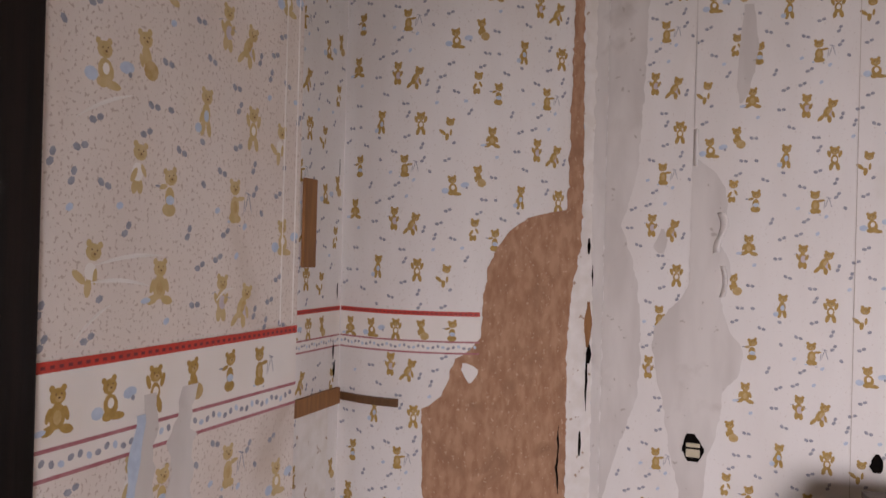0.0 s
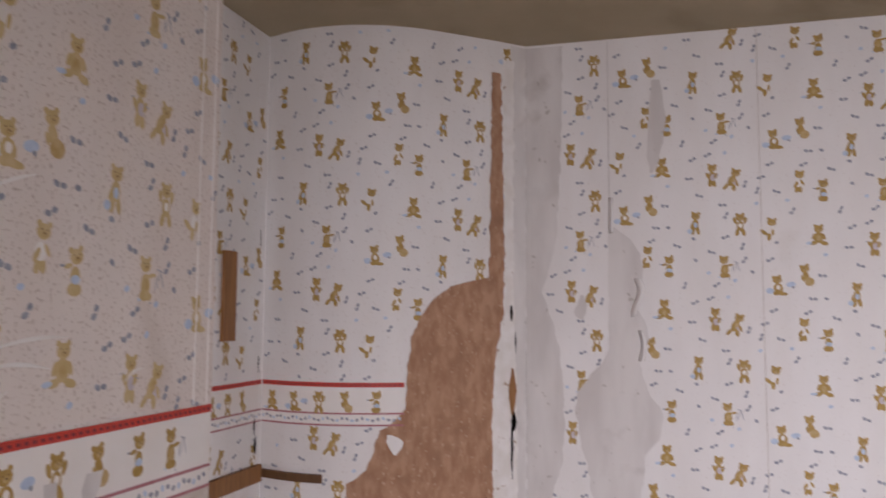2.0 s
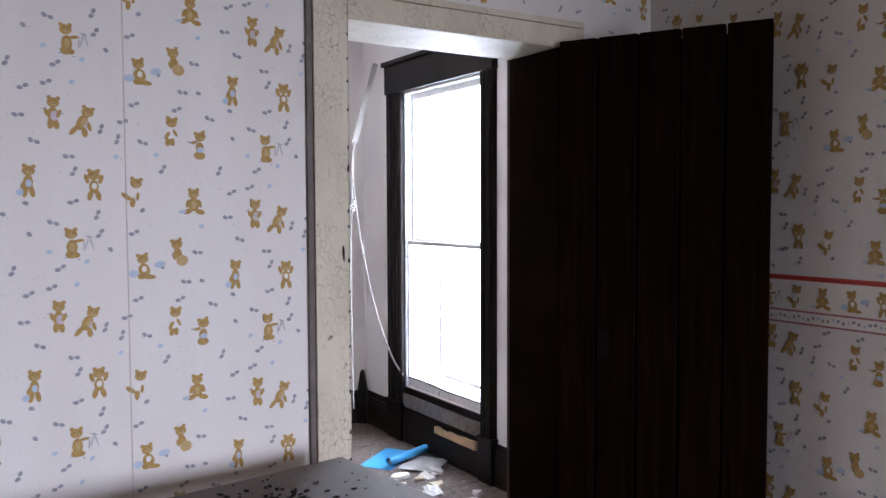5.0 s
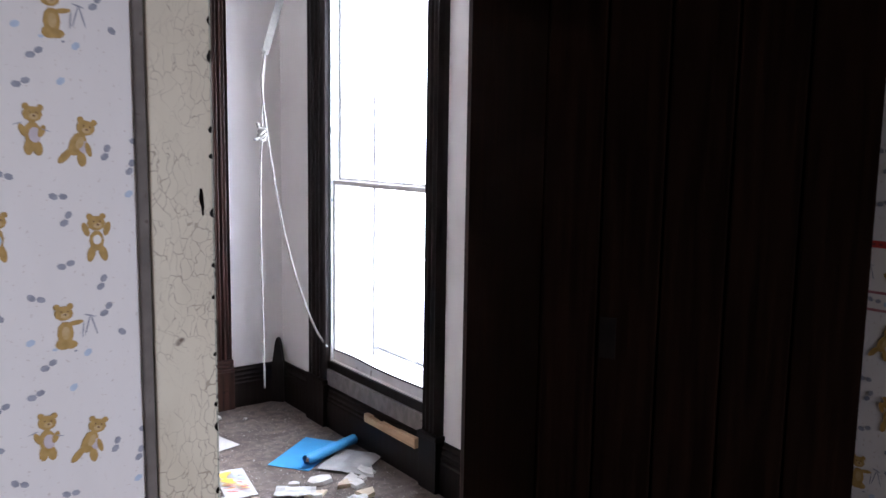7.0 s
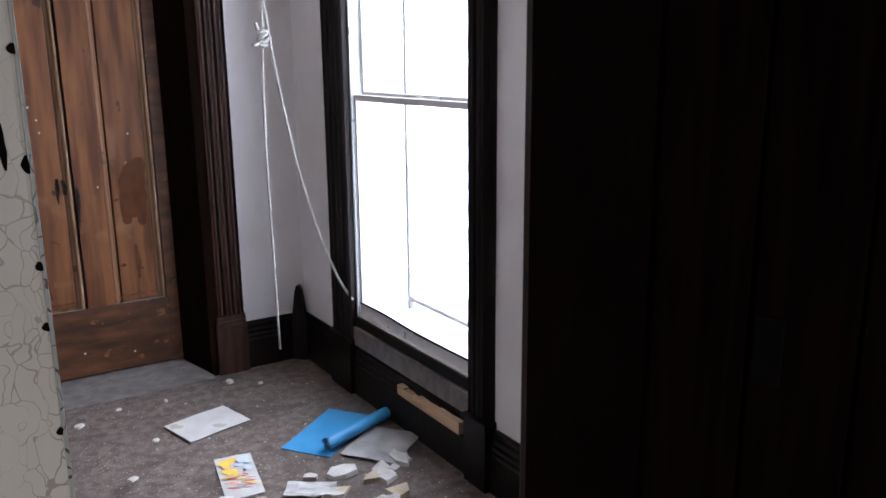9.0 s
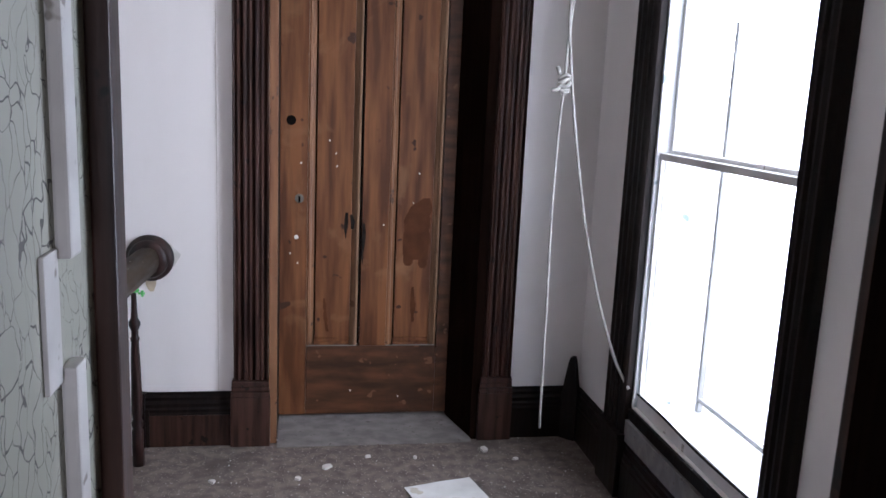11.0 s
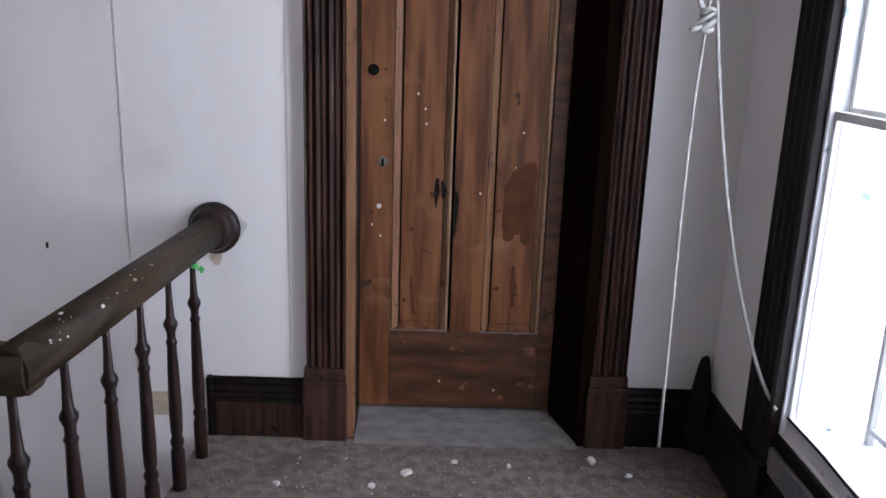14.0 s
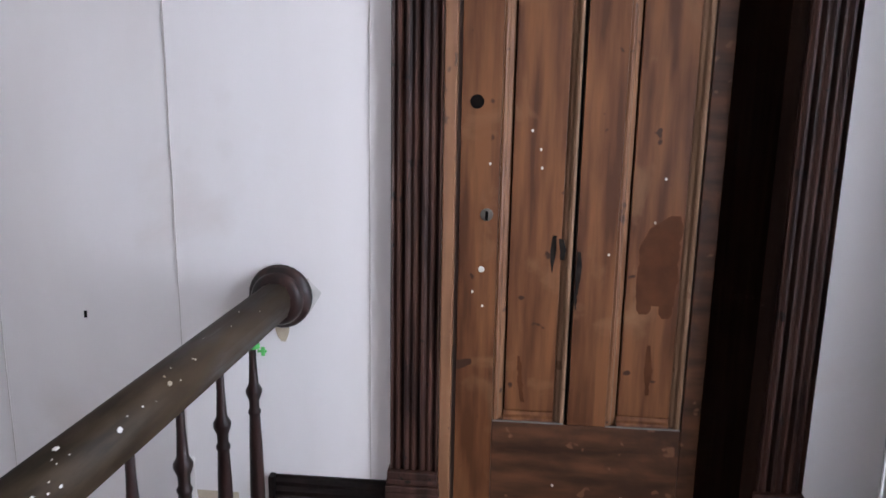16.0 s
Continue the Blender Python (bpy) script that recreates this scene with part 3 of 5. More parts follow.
POSES = {
    "easel": [limb("g", 0, -1.6, 1.55, 2.5), limb("g", -0.4, -3.7, 1.5, 1.2), limb("g", 0.9, -3.9, 1.3, 0.9), limb("p", 0.1, -1.5, 0.8, 1.4), limb("g", 1.9, 0.4, 1.6, 0.5, 0.15), limb("k", 4.2, -0.3, 0.14, 2.3, -0.28), limb("k", 5.4, -0.3, 0.14, 2.3, 0.28), limb("k", 3.3, -1.2, 0.13, 1.7, -0.1), limb("k", 4.7, 1.6, 1.2, 0.16, -0.3), limb("b", -2.0, -4.6, 0.5, 0.3), limb("k", 1.8, -5.3, 0.35, 0.2)] + head(-0.2, 2.5),
    "stand": [limb("g", -0.6, -3.6, 0.9, 1.6, -0.1), limb("g", 0.9, -3.8, 0.9, 1.5, 0.15), limb("g", 0.1, -1.0, 1.5, 2.3), limb("l", 0.5, -1.3, 1.1, 1.5), limb("g", -1.6, -0.4, 0.6, 1.3, 0.4), limb("g", 1.7, -0.6, 0.6, 1.3, -0.4), limb("k", -2.4, 0.8, 0.9, 0.1, 0.3), limb("k", 2.4, -0.4, 0.9, 0.1, -0.3)] + head(0.2, 2.6, -0.1),
    "lean": [limb("g", -2.4, -3.2, 0.75, 1.9, -0.75), limb("g", 0.6, -3.7, 0.85, 1.6, 0.1), limb("g", -0.1, -0.8, 1.5, 2.5, -0.45), limb("l", 1.2, -1.5, 1.0, 1.2), limb("g", 1.9, -1.9, 0.55, 1.5, 0.25), limb("p", 0.4, -0.6, 0.7, 1.3, -0.4)] + head(1.5, 2.3, -0.25),
    "sit": [limb("g", 0, -1.2, 1.8, 2.3), limb("g", -1.9, -3.4, 1.6, 0.85, 0.3), limb("g", 2.0, -3.6, 1.6, 0.85, -0.25), limb("g", -1.9, -0.9, 0.6, 1.4, -0.3), limb("g", 1.9, -0.9, 0.6, 1.4, 0.3), limb("p", 0, -1.4, 0.9, 1.3), limb("b", -3.6, -3.5, 1.3, 0.55, 0.1)] + head(0, 2.2),
    "shirt": [limb("g", -0.7, -3.7, 0.8, 1.3, -0.2), limb("g", 0.6, -3.5, 0.8, 1.4, 0.1), limb("w", 0, -1.0, 1.4, 1.7), limb("g", -0.9, -1.6, 0.6, 1.5, -0.5), limb("g", 1.5, -0.7, 0.5, 1.3, 0.5)] + head(0.5, 2.5, -0.1),
    "profile": [limb("g", 0.2, -3.2, 1.9, 1.3), limb("g", 0.3, -0.8, 1.3, 1.9), limb("b", 0.4, -1.4, 1.2, 0.9), limb("g", -1.5, 1.0, 1.2, 0.5, 0.25), limb("k", -3.0, 1.0, 0.7, 0.25)] + head(0.5, 2.8, 0.2),
    "cheer": [limb("g", -1.1, -3.5, 0.8, 1.7, -0.25), limb("g", 1.2, -3.5, 0.8, 1.7, 0.25), limb("g", 0, -0.9, 1.4, 2.1), limb("w", 0.1, -0.7, 0.8, 1.0), limb("g", -2.0, 1.4, 0.65, 1.5, 0.3), limb("g", 2.0, 1.4, 0.65, 1.5, -0.3)] + head(0, 2.6),
    "kick": [limb("g", -2.0, -1.6, 0.75, 1.8, 0.9), limb("g", -0.1, -3.4, 0.8, 1.7, -0.1), limb("w", 0.4, -0.7, 1.3, 1.5), limb("g", 1.4, -1.6, 0.5, 1.4, -0.1)] + head(1.0, 2.5, -0.15),
    "pail": [limb("g", -0.7, -3.2, 0.8, 1.9, -0.2), limb("g", 1.1, -3.2, 0.75, 1.9, 0.2), limb("g", 0.2, -0.5, 1.3, 2.2), limb("b", 0.3, -0.9, 0.8, 1.2), limb("b", -2.1, -3.5, 1.05, 1.0), limb("g", -1.2, -1.2, 0.5, 1.4, -0.4)] + head(0.3, 2.8, -0.1),
    "dig": [limb("g", 0.2, -1.4, 1.8, 2.2, 0.3), limb("g", 1.6, -3.5, 2.2, 0.8, -0.1), limb("g", -0.5, -3.3, 1.4, 1.0), limb("b", -3.0, -2.4, 1.5, 1.2), limb("w", 0.2, -1.0, 0.8, 1.0), limb("b", 5.0, 0.2, 1.8, 1.1, 0.15), limb("k", 5.8, -0.9, 0.5, 0.5)] + head(-0.2, 2.1, 0.15),
    "haunch": [limb("g", -0.2, -0.4, 1.2, 2.2, 0.3), limb("o", 1.0, -2.6, 1.9, 1.8), limb("g", -1.5, -1.2, 0.5, 1.3, 0.3)] + head(-0.6, 2.6, 0.2),
}
INKS = {"p": BEAR_PALE, "b": INKBLUE, "k": INKGREY, "w": BAND, "d": INKBROWN, "l": INKLILAC, "o": BEAR_PALE}


def bear(ink, place, u, v, size, kind, d=0.0012, gold=None):
    """A printed teddy bear, about size tall."""
    s = size / 10
    for k, (m, x, y, rx, ry, turn) in enumerate(POSES[kind]):
        ink.blob((gold or BEAR) if m == "g" else INKS[m], place, u + x * s, v + y * s, rx * s, ry * s, d + 0.00006 * k, turn, 10)


TILE_U, TILE_V = 0.522, 0.520
MOTIFS = ((0.0, 0.0, "easel"), (-0.037, -0.187, "stand"), (0.032, -0.205, "lean"), (-0.270, 0.038, "shirt"), (-0.193, 0.0, "profile"), (-0.466, -0.109, "cheer"), (-0.370, -0.128, "kick"), (-0.210, -0.153, "sit"), (-0.347, -0.328, "dig"), (-0.253, -0.295, "haunch"), (-0.098, -0.362, "pail"))
rnd = random.Random(4)
SPECKS = []
while len(SPECKS) < 34:
    a, b = rnd.uniform(-TILE_U, 0), rnd.uniform(-TILE_V, 0)
    near = [math.hypot(a - x - i * TILE_U, (b - y - j * TILE_V + i * TILE_V / 2) * 0.8) for x, y, _ in MOTIFS for i in (-1, 0, 1) for j in (-1, 0, 1)]
    if min(near) > 0.043 and all(math.hypot(a - q[0], b - q[1]) > 0.045 for q in SPECKS):
        SPECKS.append((a, b, rnd.uniform(-0.9, 0.9), rnd.random()))


def paper(parent, place, u0, u1, v0, v1, ou, ov, skips=(), size=0.086, gold=None, scale=1.0, warp=None):
    """Half-drop repeat of printed motifs over a stretch of wall, but not where it is torn."""
    ink = Ink()
    tu, tv = TILE_U * scale, TILE_V * scale

    def free(u, v, r):
        if not (u0 + r < u < u1 - r and v0 + r < v < v1 - r):
            return False
        x = warp(u) if warp else u
        for rows in skips:
            e = band_at(rows, v)
            if e and e[0] - r * 0.4 < x < e[1] + r * 0.4:
                return False
        return True

    for i in range(int((u0 - ou) / tu) - 2, int((u1 - ou) / tu) + 3):
        drop = tv / 2 if i % 2 else 0.0
        for j in range(int((v0 - ov) / tv) - 2, int((v1 - ov) / tv) + 3):
            cu, cv = ou + i * tu, ov + j * tv + drop
            for a, b, kind in MOTIFS:
                if free(cu + a * scale, cv + b * scale, 0.026):
                    bear(ink, place, cu + a * scale, cv + b * scale, size, kind, 0.0012, gold)
            for a, b, turn, pick in SPECKS:
                u, v = cu + a * scale, cv + b * scale
                if free(u, v, 0.014):
                    m = INKBLUE if pick > 0.75 else INKGREY
                    ink.blob(m, place, u, v, 0.0080, 0.0058, 0.0011, turn, 6)
                    if pick < 0.62:
                        ink.blob(m, place, u + 0.015 * math.cos(turn + 0.5), v + 0.015 * math.sin(turn + 0.5), 0.0075, 0.0056, 0.0010, turn + 0.4, 6)
    ink.done(parent)


RUN = [0.0]
for a, b in zip(ARC, ARC[1:]):
    RUN.append(RUN[-1] + (b - a).length)


def bow(r):
    """The x on the bowed panel at a run along it from its west end."""
    for k in range(len(RUN) - 1):
        if RUN[k] <= r <= RUN[k + 1]:
            return ARC[k].x + (ARC[k + 1].x - ARC[k].x) * (r - RUN[k]) / (RUN[k + 1] - RUN[k])
    return ARC[0].x if r < 0 else ARC[-1].x


def on_bow(r, v, d):
    return on_panel(bow(r), v, d)


wall_west = bpy.data.objects["wall_nursery_west"]
paper(wall_north, on_north, -1.27, -0.945, 0.0, CZ, -1.067, 1.702, (GREY1, GREY2))
paper(wall_north, on_north, -0.975, OX0 - 0.105, 0.0, CZ, -0.036, 1.861, (GREY2,))
paper(wall_north, on_north, OX0 - 0.13, WX - 0.02, OZ + 0.11, CZ, -0.036, 1.861)
paper(wall_north, on_north, OX1 + 0.13, WX - 0.02, 0.1, OZ + 0.10, -0.036, 1.861)
paper(panel, on_bow, 0.0, RUN[-1] - 0.05, 0.0, CZ, 0.276, 1.70, (BROWN, [(1.19, -2.2, -1.6), (1.02, -2.2, -1.6)]), warp=bow)
paper(wall_west, on_west, CLY1 + 0.1, 2.745, 0.0, CZ, 2.432, 1.921 + 0.26, ([(1.19, 1.5, 2.8), (1.02, 1.5, 2.8)],))
paper(closet, on_closet, CLY0 + 0.01, CLY1, 0.0, CZ, 1.324, 1.483, ([(1.24, 0.5, 1.6), (1.05, 0.5, 1.6)],), 0.088, BEAR_FADED, 0.94)
paper(wall_east_paper, on_east, -NY, -1.2, 0.0, CZ, -2.5, 1.7, ([(1.21, -3.2, 0), (1.03, -3.2, 0)],))


def border(parent, place, u0, u1, top, h=0.17):
    """The printed paper border: red line, row of bears, two rose lines with beads."""
    ink = Ink()
    n = max(2, int((u1 - u0) / 0.03))
    ink.bar(BAND, place, u0, u1, top - h, top, 0.0026, n)
    ink.bar(INKRED, place, u0, u1, top - 0.016, top, 0.0034, n)
    for k in range(int((u1 - u0) / 0.016)):
        ink.bar(INKDARK, place, u0 + 0.016 * k + 0.003, u0 + 0.016 * k + 0.011, top - 0.011, top - 0.006, 0.0040)
    ink.bar(INKROSE, place, u0, u1, top - h + 0.040, top - h + 0.046, 0.0034, n)
    ink.bar(INKROSE, place, u0, u1, top - h, top - h + 0.006, 0.0034, n)
    for k in range(int((u1 - u0) / 0.017)):
        ink.blob(INKGREY if k % 3 else INKBLUE, place, u0 + 0.017 * k + 0.008, top - h + 0.023 + 0.004 * math.sin(k * 1.7), 0.0065, 0.005, 0.0034, k * 0.9, 7)
    kinds = ("sit", "easel", "haunch", "dig", "kick", "profile", "cheer")
    for k in range(int((u1 - u0) / 0.098)):
        bear(ink, place, u0 + 0.05 + 0.098 * k, top - 0.068, 0.082, kinds[(k * 3) % 7], 0.0034)
    ink.done(parent)


border(closet, on_closet, CLY0 + 0.01, CLY1 - 0.004, 1.235, 0.165)
border(panel, on_panel, NX + 0.006, -1.652, 1.185, 0.15)
border(bpy.data.objects["wall_nursery_west"], on_west, CLY1 + 0.02, 2.735, 1.185, 0.15)
border(wall_east_paper, on_east, -NY + 0.01, -1.0, 1.20, 0.16)
# rips in the closet's border
torn("torn_backing", [(1.16, 1.105, 1.12), (1.10, 1.085, 1.125), (1.02, 1.08, 1.12), (0.9, 1.05, 1.12), (0.7, 1.02, 1.10)], on_closet, BACKING, closet, 0.006, 0.02, "grey rip in the paper border", 7)
torn("torn_backing", [(1.16, 1.18, 1.22), (1.08, 1.16, 1.21), (0.98, 1.15, 1.22), (0.85, 1.14, 1.23)], on_closet, BACKING, closet, 0.006, 0.022, "grey rip in the paper border", 8)
torn("blue_rip", [(1.13, 1.075, 1.095), (1.05, 1.06, 1.085), (0.97, 1.05, 1.07)], on_closet, INKBLUE, closet, 0.0075, 0.006, "", 9)

torn("bare_plaster", [(0.835, 2.44, 2.66), (0.70, 2.45, 2.665), (0.45, 2.44, 2.66), (0.30, 2.45, 2.65)], on_west, PLASTER, wall_west, 0.003, 0.005, "bare white plaster under the cleat", 51)
torn("paper_remnant", [(1.005, -1.705, -1.69), (0.985, -1.705, -1.655), (0.955, -1.695, -1.66), (0.935, -1.685, -1.675)], on_panel, PAPER, panel, 0.005, 0.005, "scrap of paper left on the bare board", 52)
for z, w, h in ((0.62, 0.004, 0.20), (0.72, 0.003, 0.10)):
    torn("board_crack", [(z + h / 2, -1.405, -1.404), (z, -1.408 - w, -1.404), (z - h / 2, -1.404, -1.402)], on_panel, DEEPBLACK, panel, 0.0045, 0.004, "", int(z * 90))
# Black corner chips that also paint the shadow line of the fold.
for y, z, w in ((2.69, 1.02, 0.008), (2.70, 0.95, 0.012), (2.71, 1.24, 0.005), (2.705, 1.70, 0.004)):
    torn("corner_chip_shade", [(z + 0.03, y - 0.002, y + 0.002), (z, y - w, y + w * 0.6), (z - 0.03, y - 0.002, y + 0.002)], on_west, DEEPBLACK, wall_west, 0.004, 0.003, "", int(z * 70))
# seams of the closet's paper, and creases with white highlights painted pale
for y in (1.488, 1.535):
    part("paper_seam", boxes((CLX + 0.0006, CLX + 0.0022, y - 0.0015, y + 0.0015, 1.24, CZ - 0.02)), BAND, closet)
for z, y, w, rise in ((1.575, 1.00, 0.11, 0.05), (1.365, 1.06, 0.15, 0.015), (1.34, 1.04, 0.12, -0.008), (1.255, 0.985, 0.07, 0.05), (1.30, 1.30, 0.05, 0.02)):
    bm = bmesh.new()
    last = None
    for k in range(11):
        t = k / 10
        c = z + rise * t + 0.006 * math.sin(3.1 * t)
        h = 0.0035 * math.sin(math.pi * (0.06 + 0.88 * t))
        row = [bm.verts.new(on_closet(y - w / 2 + w * t, c + q * h, 0.0016 + 0.0022 * (1 - q * q))) for q in (-1, 0, 1)]
        if last:
            bm.faces.new((last[0], row[0], row[1], last[1]))
            bm.faces.new((last[1], row[1], row[2], last[2]))
        last = row
    part("glint_crease", bm, BAND, closet, "raised crease in the wallpaper, its white highlight painted pale", True)

# wooden cleats
cleat = thing("wall_cleat", Matrix(), "brown wooden strip fixed upright to the papered wall", "wood strip")
part("strip", boxes((NX + 0.004, NX + 0.016, 2.445, 2.525, 1.33, 1.635), bevel=0.002), STRIPWOOD, cleat)
cleat = thing("shelf_cleat", Matrix(), "dark brown wooden shelf cleat on the papered corner", "wood strip")
part("strip", boxes((NX + 0.004, NX + 0.022, 2.36, 2.72, 0.825, 0.885), bevel=0.002), STRIPWOOD, cleat)
bm = bmesh.new()
us = [NX + 0.02 + 0.025 * k for k in range(11)]
for dz, dd in ((0.868, 0.004), (0.868, 0.018), (0.840, 0.018), (0.840, 0.004)):
    for u in us:
        bm.verts.new(on_panel(u, dz, dd))
bm.verts.ensure_lookup_table()
for r in range(4):
    for k in range(10):
        a, b = r * 11 + k, ((r + 1) % 4) * 11 + k
        bm.faces.new((bm.verts[a], bm.verts[a + 1], bm.verts[b + 1], bm.verts[b]))
part("front_strip", bm, DESKSIDE, cleat)

# wall outlets
hole = thing("torn_outlet", Matrix(), "beige socket box hanging in a torn hole in the wallpaper", "socket")
torn("hole", [(0.765, -0.955, -0.93), (0.74, -0.972, -0.912), (0.70, -0.972, -0.905), (0.665, -0.96, -0.915)], on_north, DEEPBLACK, hole, 0.0035, 0.014, "", 11)
part("socket", boxes((-0.962, -0.914, NY - 0.014, NY - 0.002, 0.682, 0.732), bevel=0.003), BEIGE, hole)
part("slot", boxes((-0.975, -0.90, NY - 0.017, NY - 0.0145, 0.712, 0.719)), DEEPBLACK, hole)
hole = thing("wall_hole", Matrix(), "small dark hole knocked in the papered wall", "hole")
torn("hole", [(0.758, -0.357, -0.345), (0.74, -0.368, -0.333), (0.715, -0.372, -0.332), (0.695, -0.36, -0.342)], on_north, DEEPBLACK, hole, 0.0035, 0.007, "", 12)
plate = thing("socket_plate", Matrix(), "pale green socket plate low on the papered wall", "socket")
cover = part("cover", boxes((-0.465, -0.395, NY - 0.009, NY - 0.001, 0.385, 0.50), bevel=0.002), GREENPLATE, plate)
for z in (0.425, 0.465):
    part("slot", boxes((-0.445, -0.438, NY - 0.011, NY - 0.0085, z - 0.008, z + 0.008), (-0.423, -0.416, NY - 0.011, NY - 0.0085, z - 0.008, z + 0.008)), DEEPBLACK, cover)

# closet door, only its dark edge shows
cd = thing("closet_door", Matrix(), "dark stained door and casing of the closet", "door")
part("casing", boxes((CLX, CLX + 0.03, 0.72, CLY0, 0, 2.2), bevel=0.004), WALNUT, cd)
part("door_panel", boxes((CLX, CLX + 0.02, -0.05, 0.715, 0.005, 2.1), bevel=0.003), WALNUT, cd)

# ---- nursery doorway ----
door_1 = thing("door_1", Matrix(), "nursery doorway with cracked cream painted casing", "door frame", kind="structure")
part("casing", boxes((OX0 - 0.115, OX0 - 0.004, NY - 0.022, NY, 0, OZ + 0.075), bevel=0.004), CREAM, door_1)
part("casing_bead", boxes((OX0 - 0.135, OX0 - 0.117, NY - 0.016, NY, 0, OZ + 0.075), bevel=0.004), DUSTWOOD, door_1, "worn grey-brown edge strip")
part("head_casing", boxes((OX0 - 0.135, OX1 + 0.12, NY - 0.022, NY, OZ + 0.078, OZ + 0.10), (OX0 - 0.002, OX1 + 0.12, NY - 0.02, NY, OZ + 0.003, OZ + 0.076), bevel=0.003), CREAM, door_1)
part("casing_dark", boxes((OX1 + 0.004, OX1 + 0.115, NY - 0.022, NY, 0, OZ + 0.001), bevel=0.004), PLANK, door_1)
part("jamb", boxes((OX0 - 0.02, OX0, NY - 0.018, HY + 0.015, 0, OZ + 0.02), bevel=0.002), DIMCREAM, door_1, "jamb with crazed cream paint, dim light put into a grey-green tone")
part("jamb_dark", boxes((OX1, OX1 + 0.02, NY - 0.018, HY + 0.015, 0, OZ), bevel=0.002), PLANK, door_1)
part("head_jamb", boxes((OX0, OX1, NY - 0.018, HY + 0.015, OZ, OZ + 0.02), bevel=0.002), CREAM, door_1)
part("door_stop", boxes((OX0, OX0 + 0.013, NY + 0.14, NY + 0.17, 0, 1.15), (OX0, OX0 + 0.013, NY + 0.14, NY + 0.17, 1.24, OZ), bevel=0.003), SASH, door_1, "white chipped door stop strip")
part("strike_plate", boxes((OX0, OX0 + 0.004, NY + 0.10, NY + 0.136, 1.14, 1.25), bevel=0.001), SASH, door_1)
part("hall_bead", boxes((OX0, OX0 + 0.022, HY - 0.012, HY + 0.03, 0, OZ - 0.001), bevel=0.003), REDWOOD, door_1)
part("hall_casing", boxes((OX0 - 0.14, OX0 - 0.002, HY + 0.012, HY + 0.035, 0, OZ + 0.12), (OX1 + 0.002, OX1 + 0.14, HY + 0.012, HY + 0.035, 0, OZ + 0.12), (OX0 - 0.002, OX1 + 0.002, HY + 0.012, HY + 0.035, OZ + 0.02, OZ + 0.12), bevel=0.004), REDWOOD, door_1)
for k in range(22):
    z = 0.12 + 0.088 * k + 0.07 * noise.noise((k * 1.3, 3, 1))
    q = 0.2 + 0.5 * abs(noise.noise((k * 2.1, 1, 5)))
    torn("paint_chip", [(z + 0.02 * q, 0.003, 0.005), (z + 0.01 * q, 0.001, 0.006), (z, -0.003 * q, 0.006), (z - 0.016 * q, 0.001, 0.006), (z - 0.022 * q, 0.004, 0.006)], lambda u, v, d: Vector((OX0 - 0.010 + u, NY - 0.022 - d, v)), DEEPBLACK, door_1, 0.0015, 0.0015, "", k)

torn("paint_loss", [(1.312, -0.002, 0.001), (1.295, -0.004, 0.003), (1.28, -0.001, 0.005), (1.262, 0.001, 0.004)], lambda u, v, d: Vector((OX0 - 0.026 + u, NY - 0.022 - d, v)), DEEPBLACK, door_1, 0.0015, 0.002, "", 61)

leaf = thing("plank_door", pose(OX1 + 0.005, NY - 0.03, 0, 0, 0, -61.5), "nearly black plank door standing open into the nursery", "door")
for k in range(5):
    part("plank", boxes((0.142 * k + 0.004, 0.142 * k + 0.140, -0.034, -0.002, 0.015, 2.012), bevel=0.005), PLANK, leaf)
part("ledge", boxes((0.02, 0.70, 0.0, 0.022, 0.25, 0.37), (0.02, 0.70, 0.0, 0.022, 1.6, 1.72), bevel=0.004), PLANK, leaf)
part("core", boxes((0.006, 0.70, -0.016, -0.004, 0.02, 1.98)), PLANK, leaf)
part("latch_plate", boxes((0.15, 0.19, -0.038, -0.034, 0.90, 1.0), bevel=0.002), DEEPBLACK, leaf)

# ---- desk ----
DH = 0.715
desk = thing("desk", pose(-0.366, 2.325, 0, 0, 0, 7.6), "brown wooden desk with a dusty dark top and empty drawer bays", "desk")
DW, DD = 1.06, 0.455
part("desktop", boxes((-0.01, DW + 0.01, -0.012, DD, DH - 0.022, DH), bevel=0.003), DESKTOP, desk, "dusty grey-brown laminate top")
part("front_edge", boxes((-0.008, DW + 0.008, -0.018, -0.0125, DH - 0.026, DH - 0.001), bevel=0.002), DESKEDGE, desk, "orange-brown edge with chipped pale patches")
part("apron", boxes((0.335, DW - 0.03, 0.0, 0.02, DH - 0.075, DH - 0.024), bevel=0.002), DESKEDGE, desk, "front rail with flaked pale paint")
part("side_panel", boxes((0.0, 0.022, 0.0, DD - 0.02, 0, DH - 0.023), bevel=0.002), DESKSIDE, desk)
part("side_panel", boxes((0.31, 0.334, 0.0, DD - 0.02, 0, DH - 0.023), bevel=0.002), DESKEDGE, desk)
part("leg", boxes((DW - 0.030, DW, 0.0, 0.045, 0, DH - 0.023), bevel=0.002), DESKEDGE, desk)
part("leg", boxes((DW - 0.030, DW, DD - 0.06, DD - 0.02, 0, DH - 0.023), bevel=0.002), DESKSIDE, desk)
# Dark back and added black sheets put the bays' shade into colour.
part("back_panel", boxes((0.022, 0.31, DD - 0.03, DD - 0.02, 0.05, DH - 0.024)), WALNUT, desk)
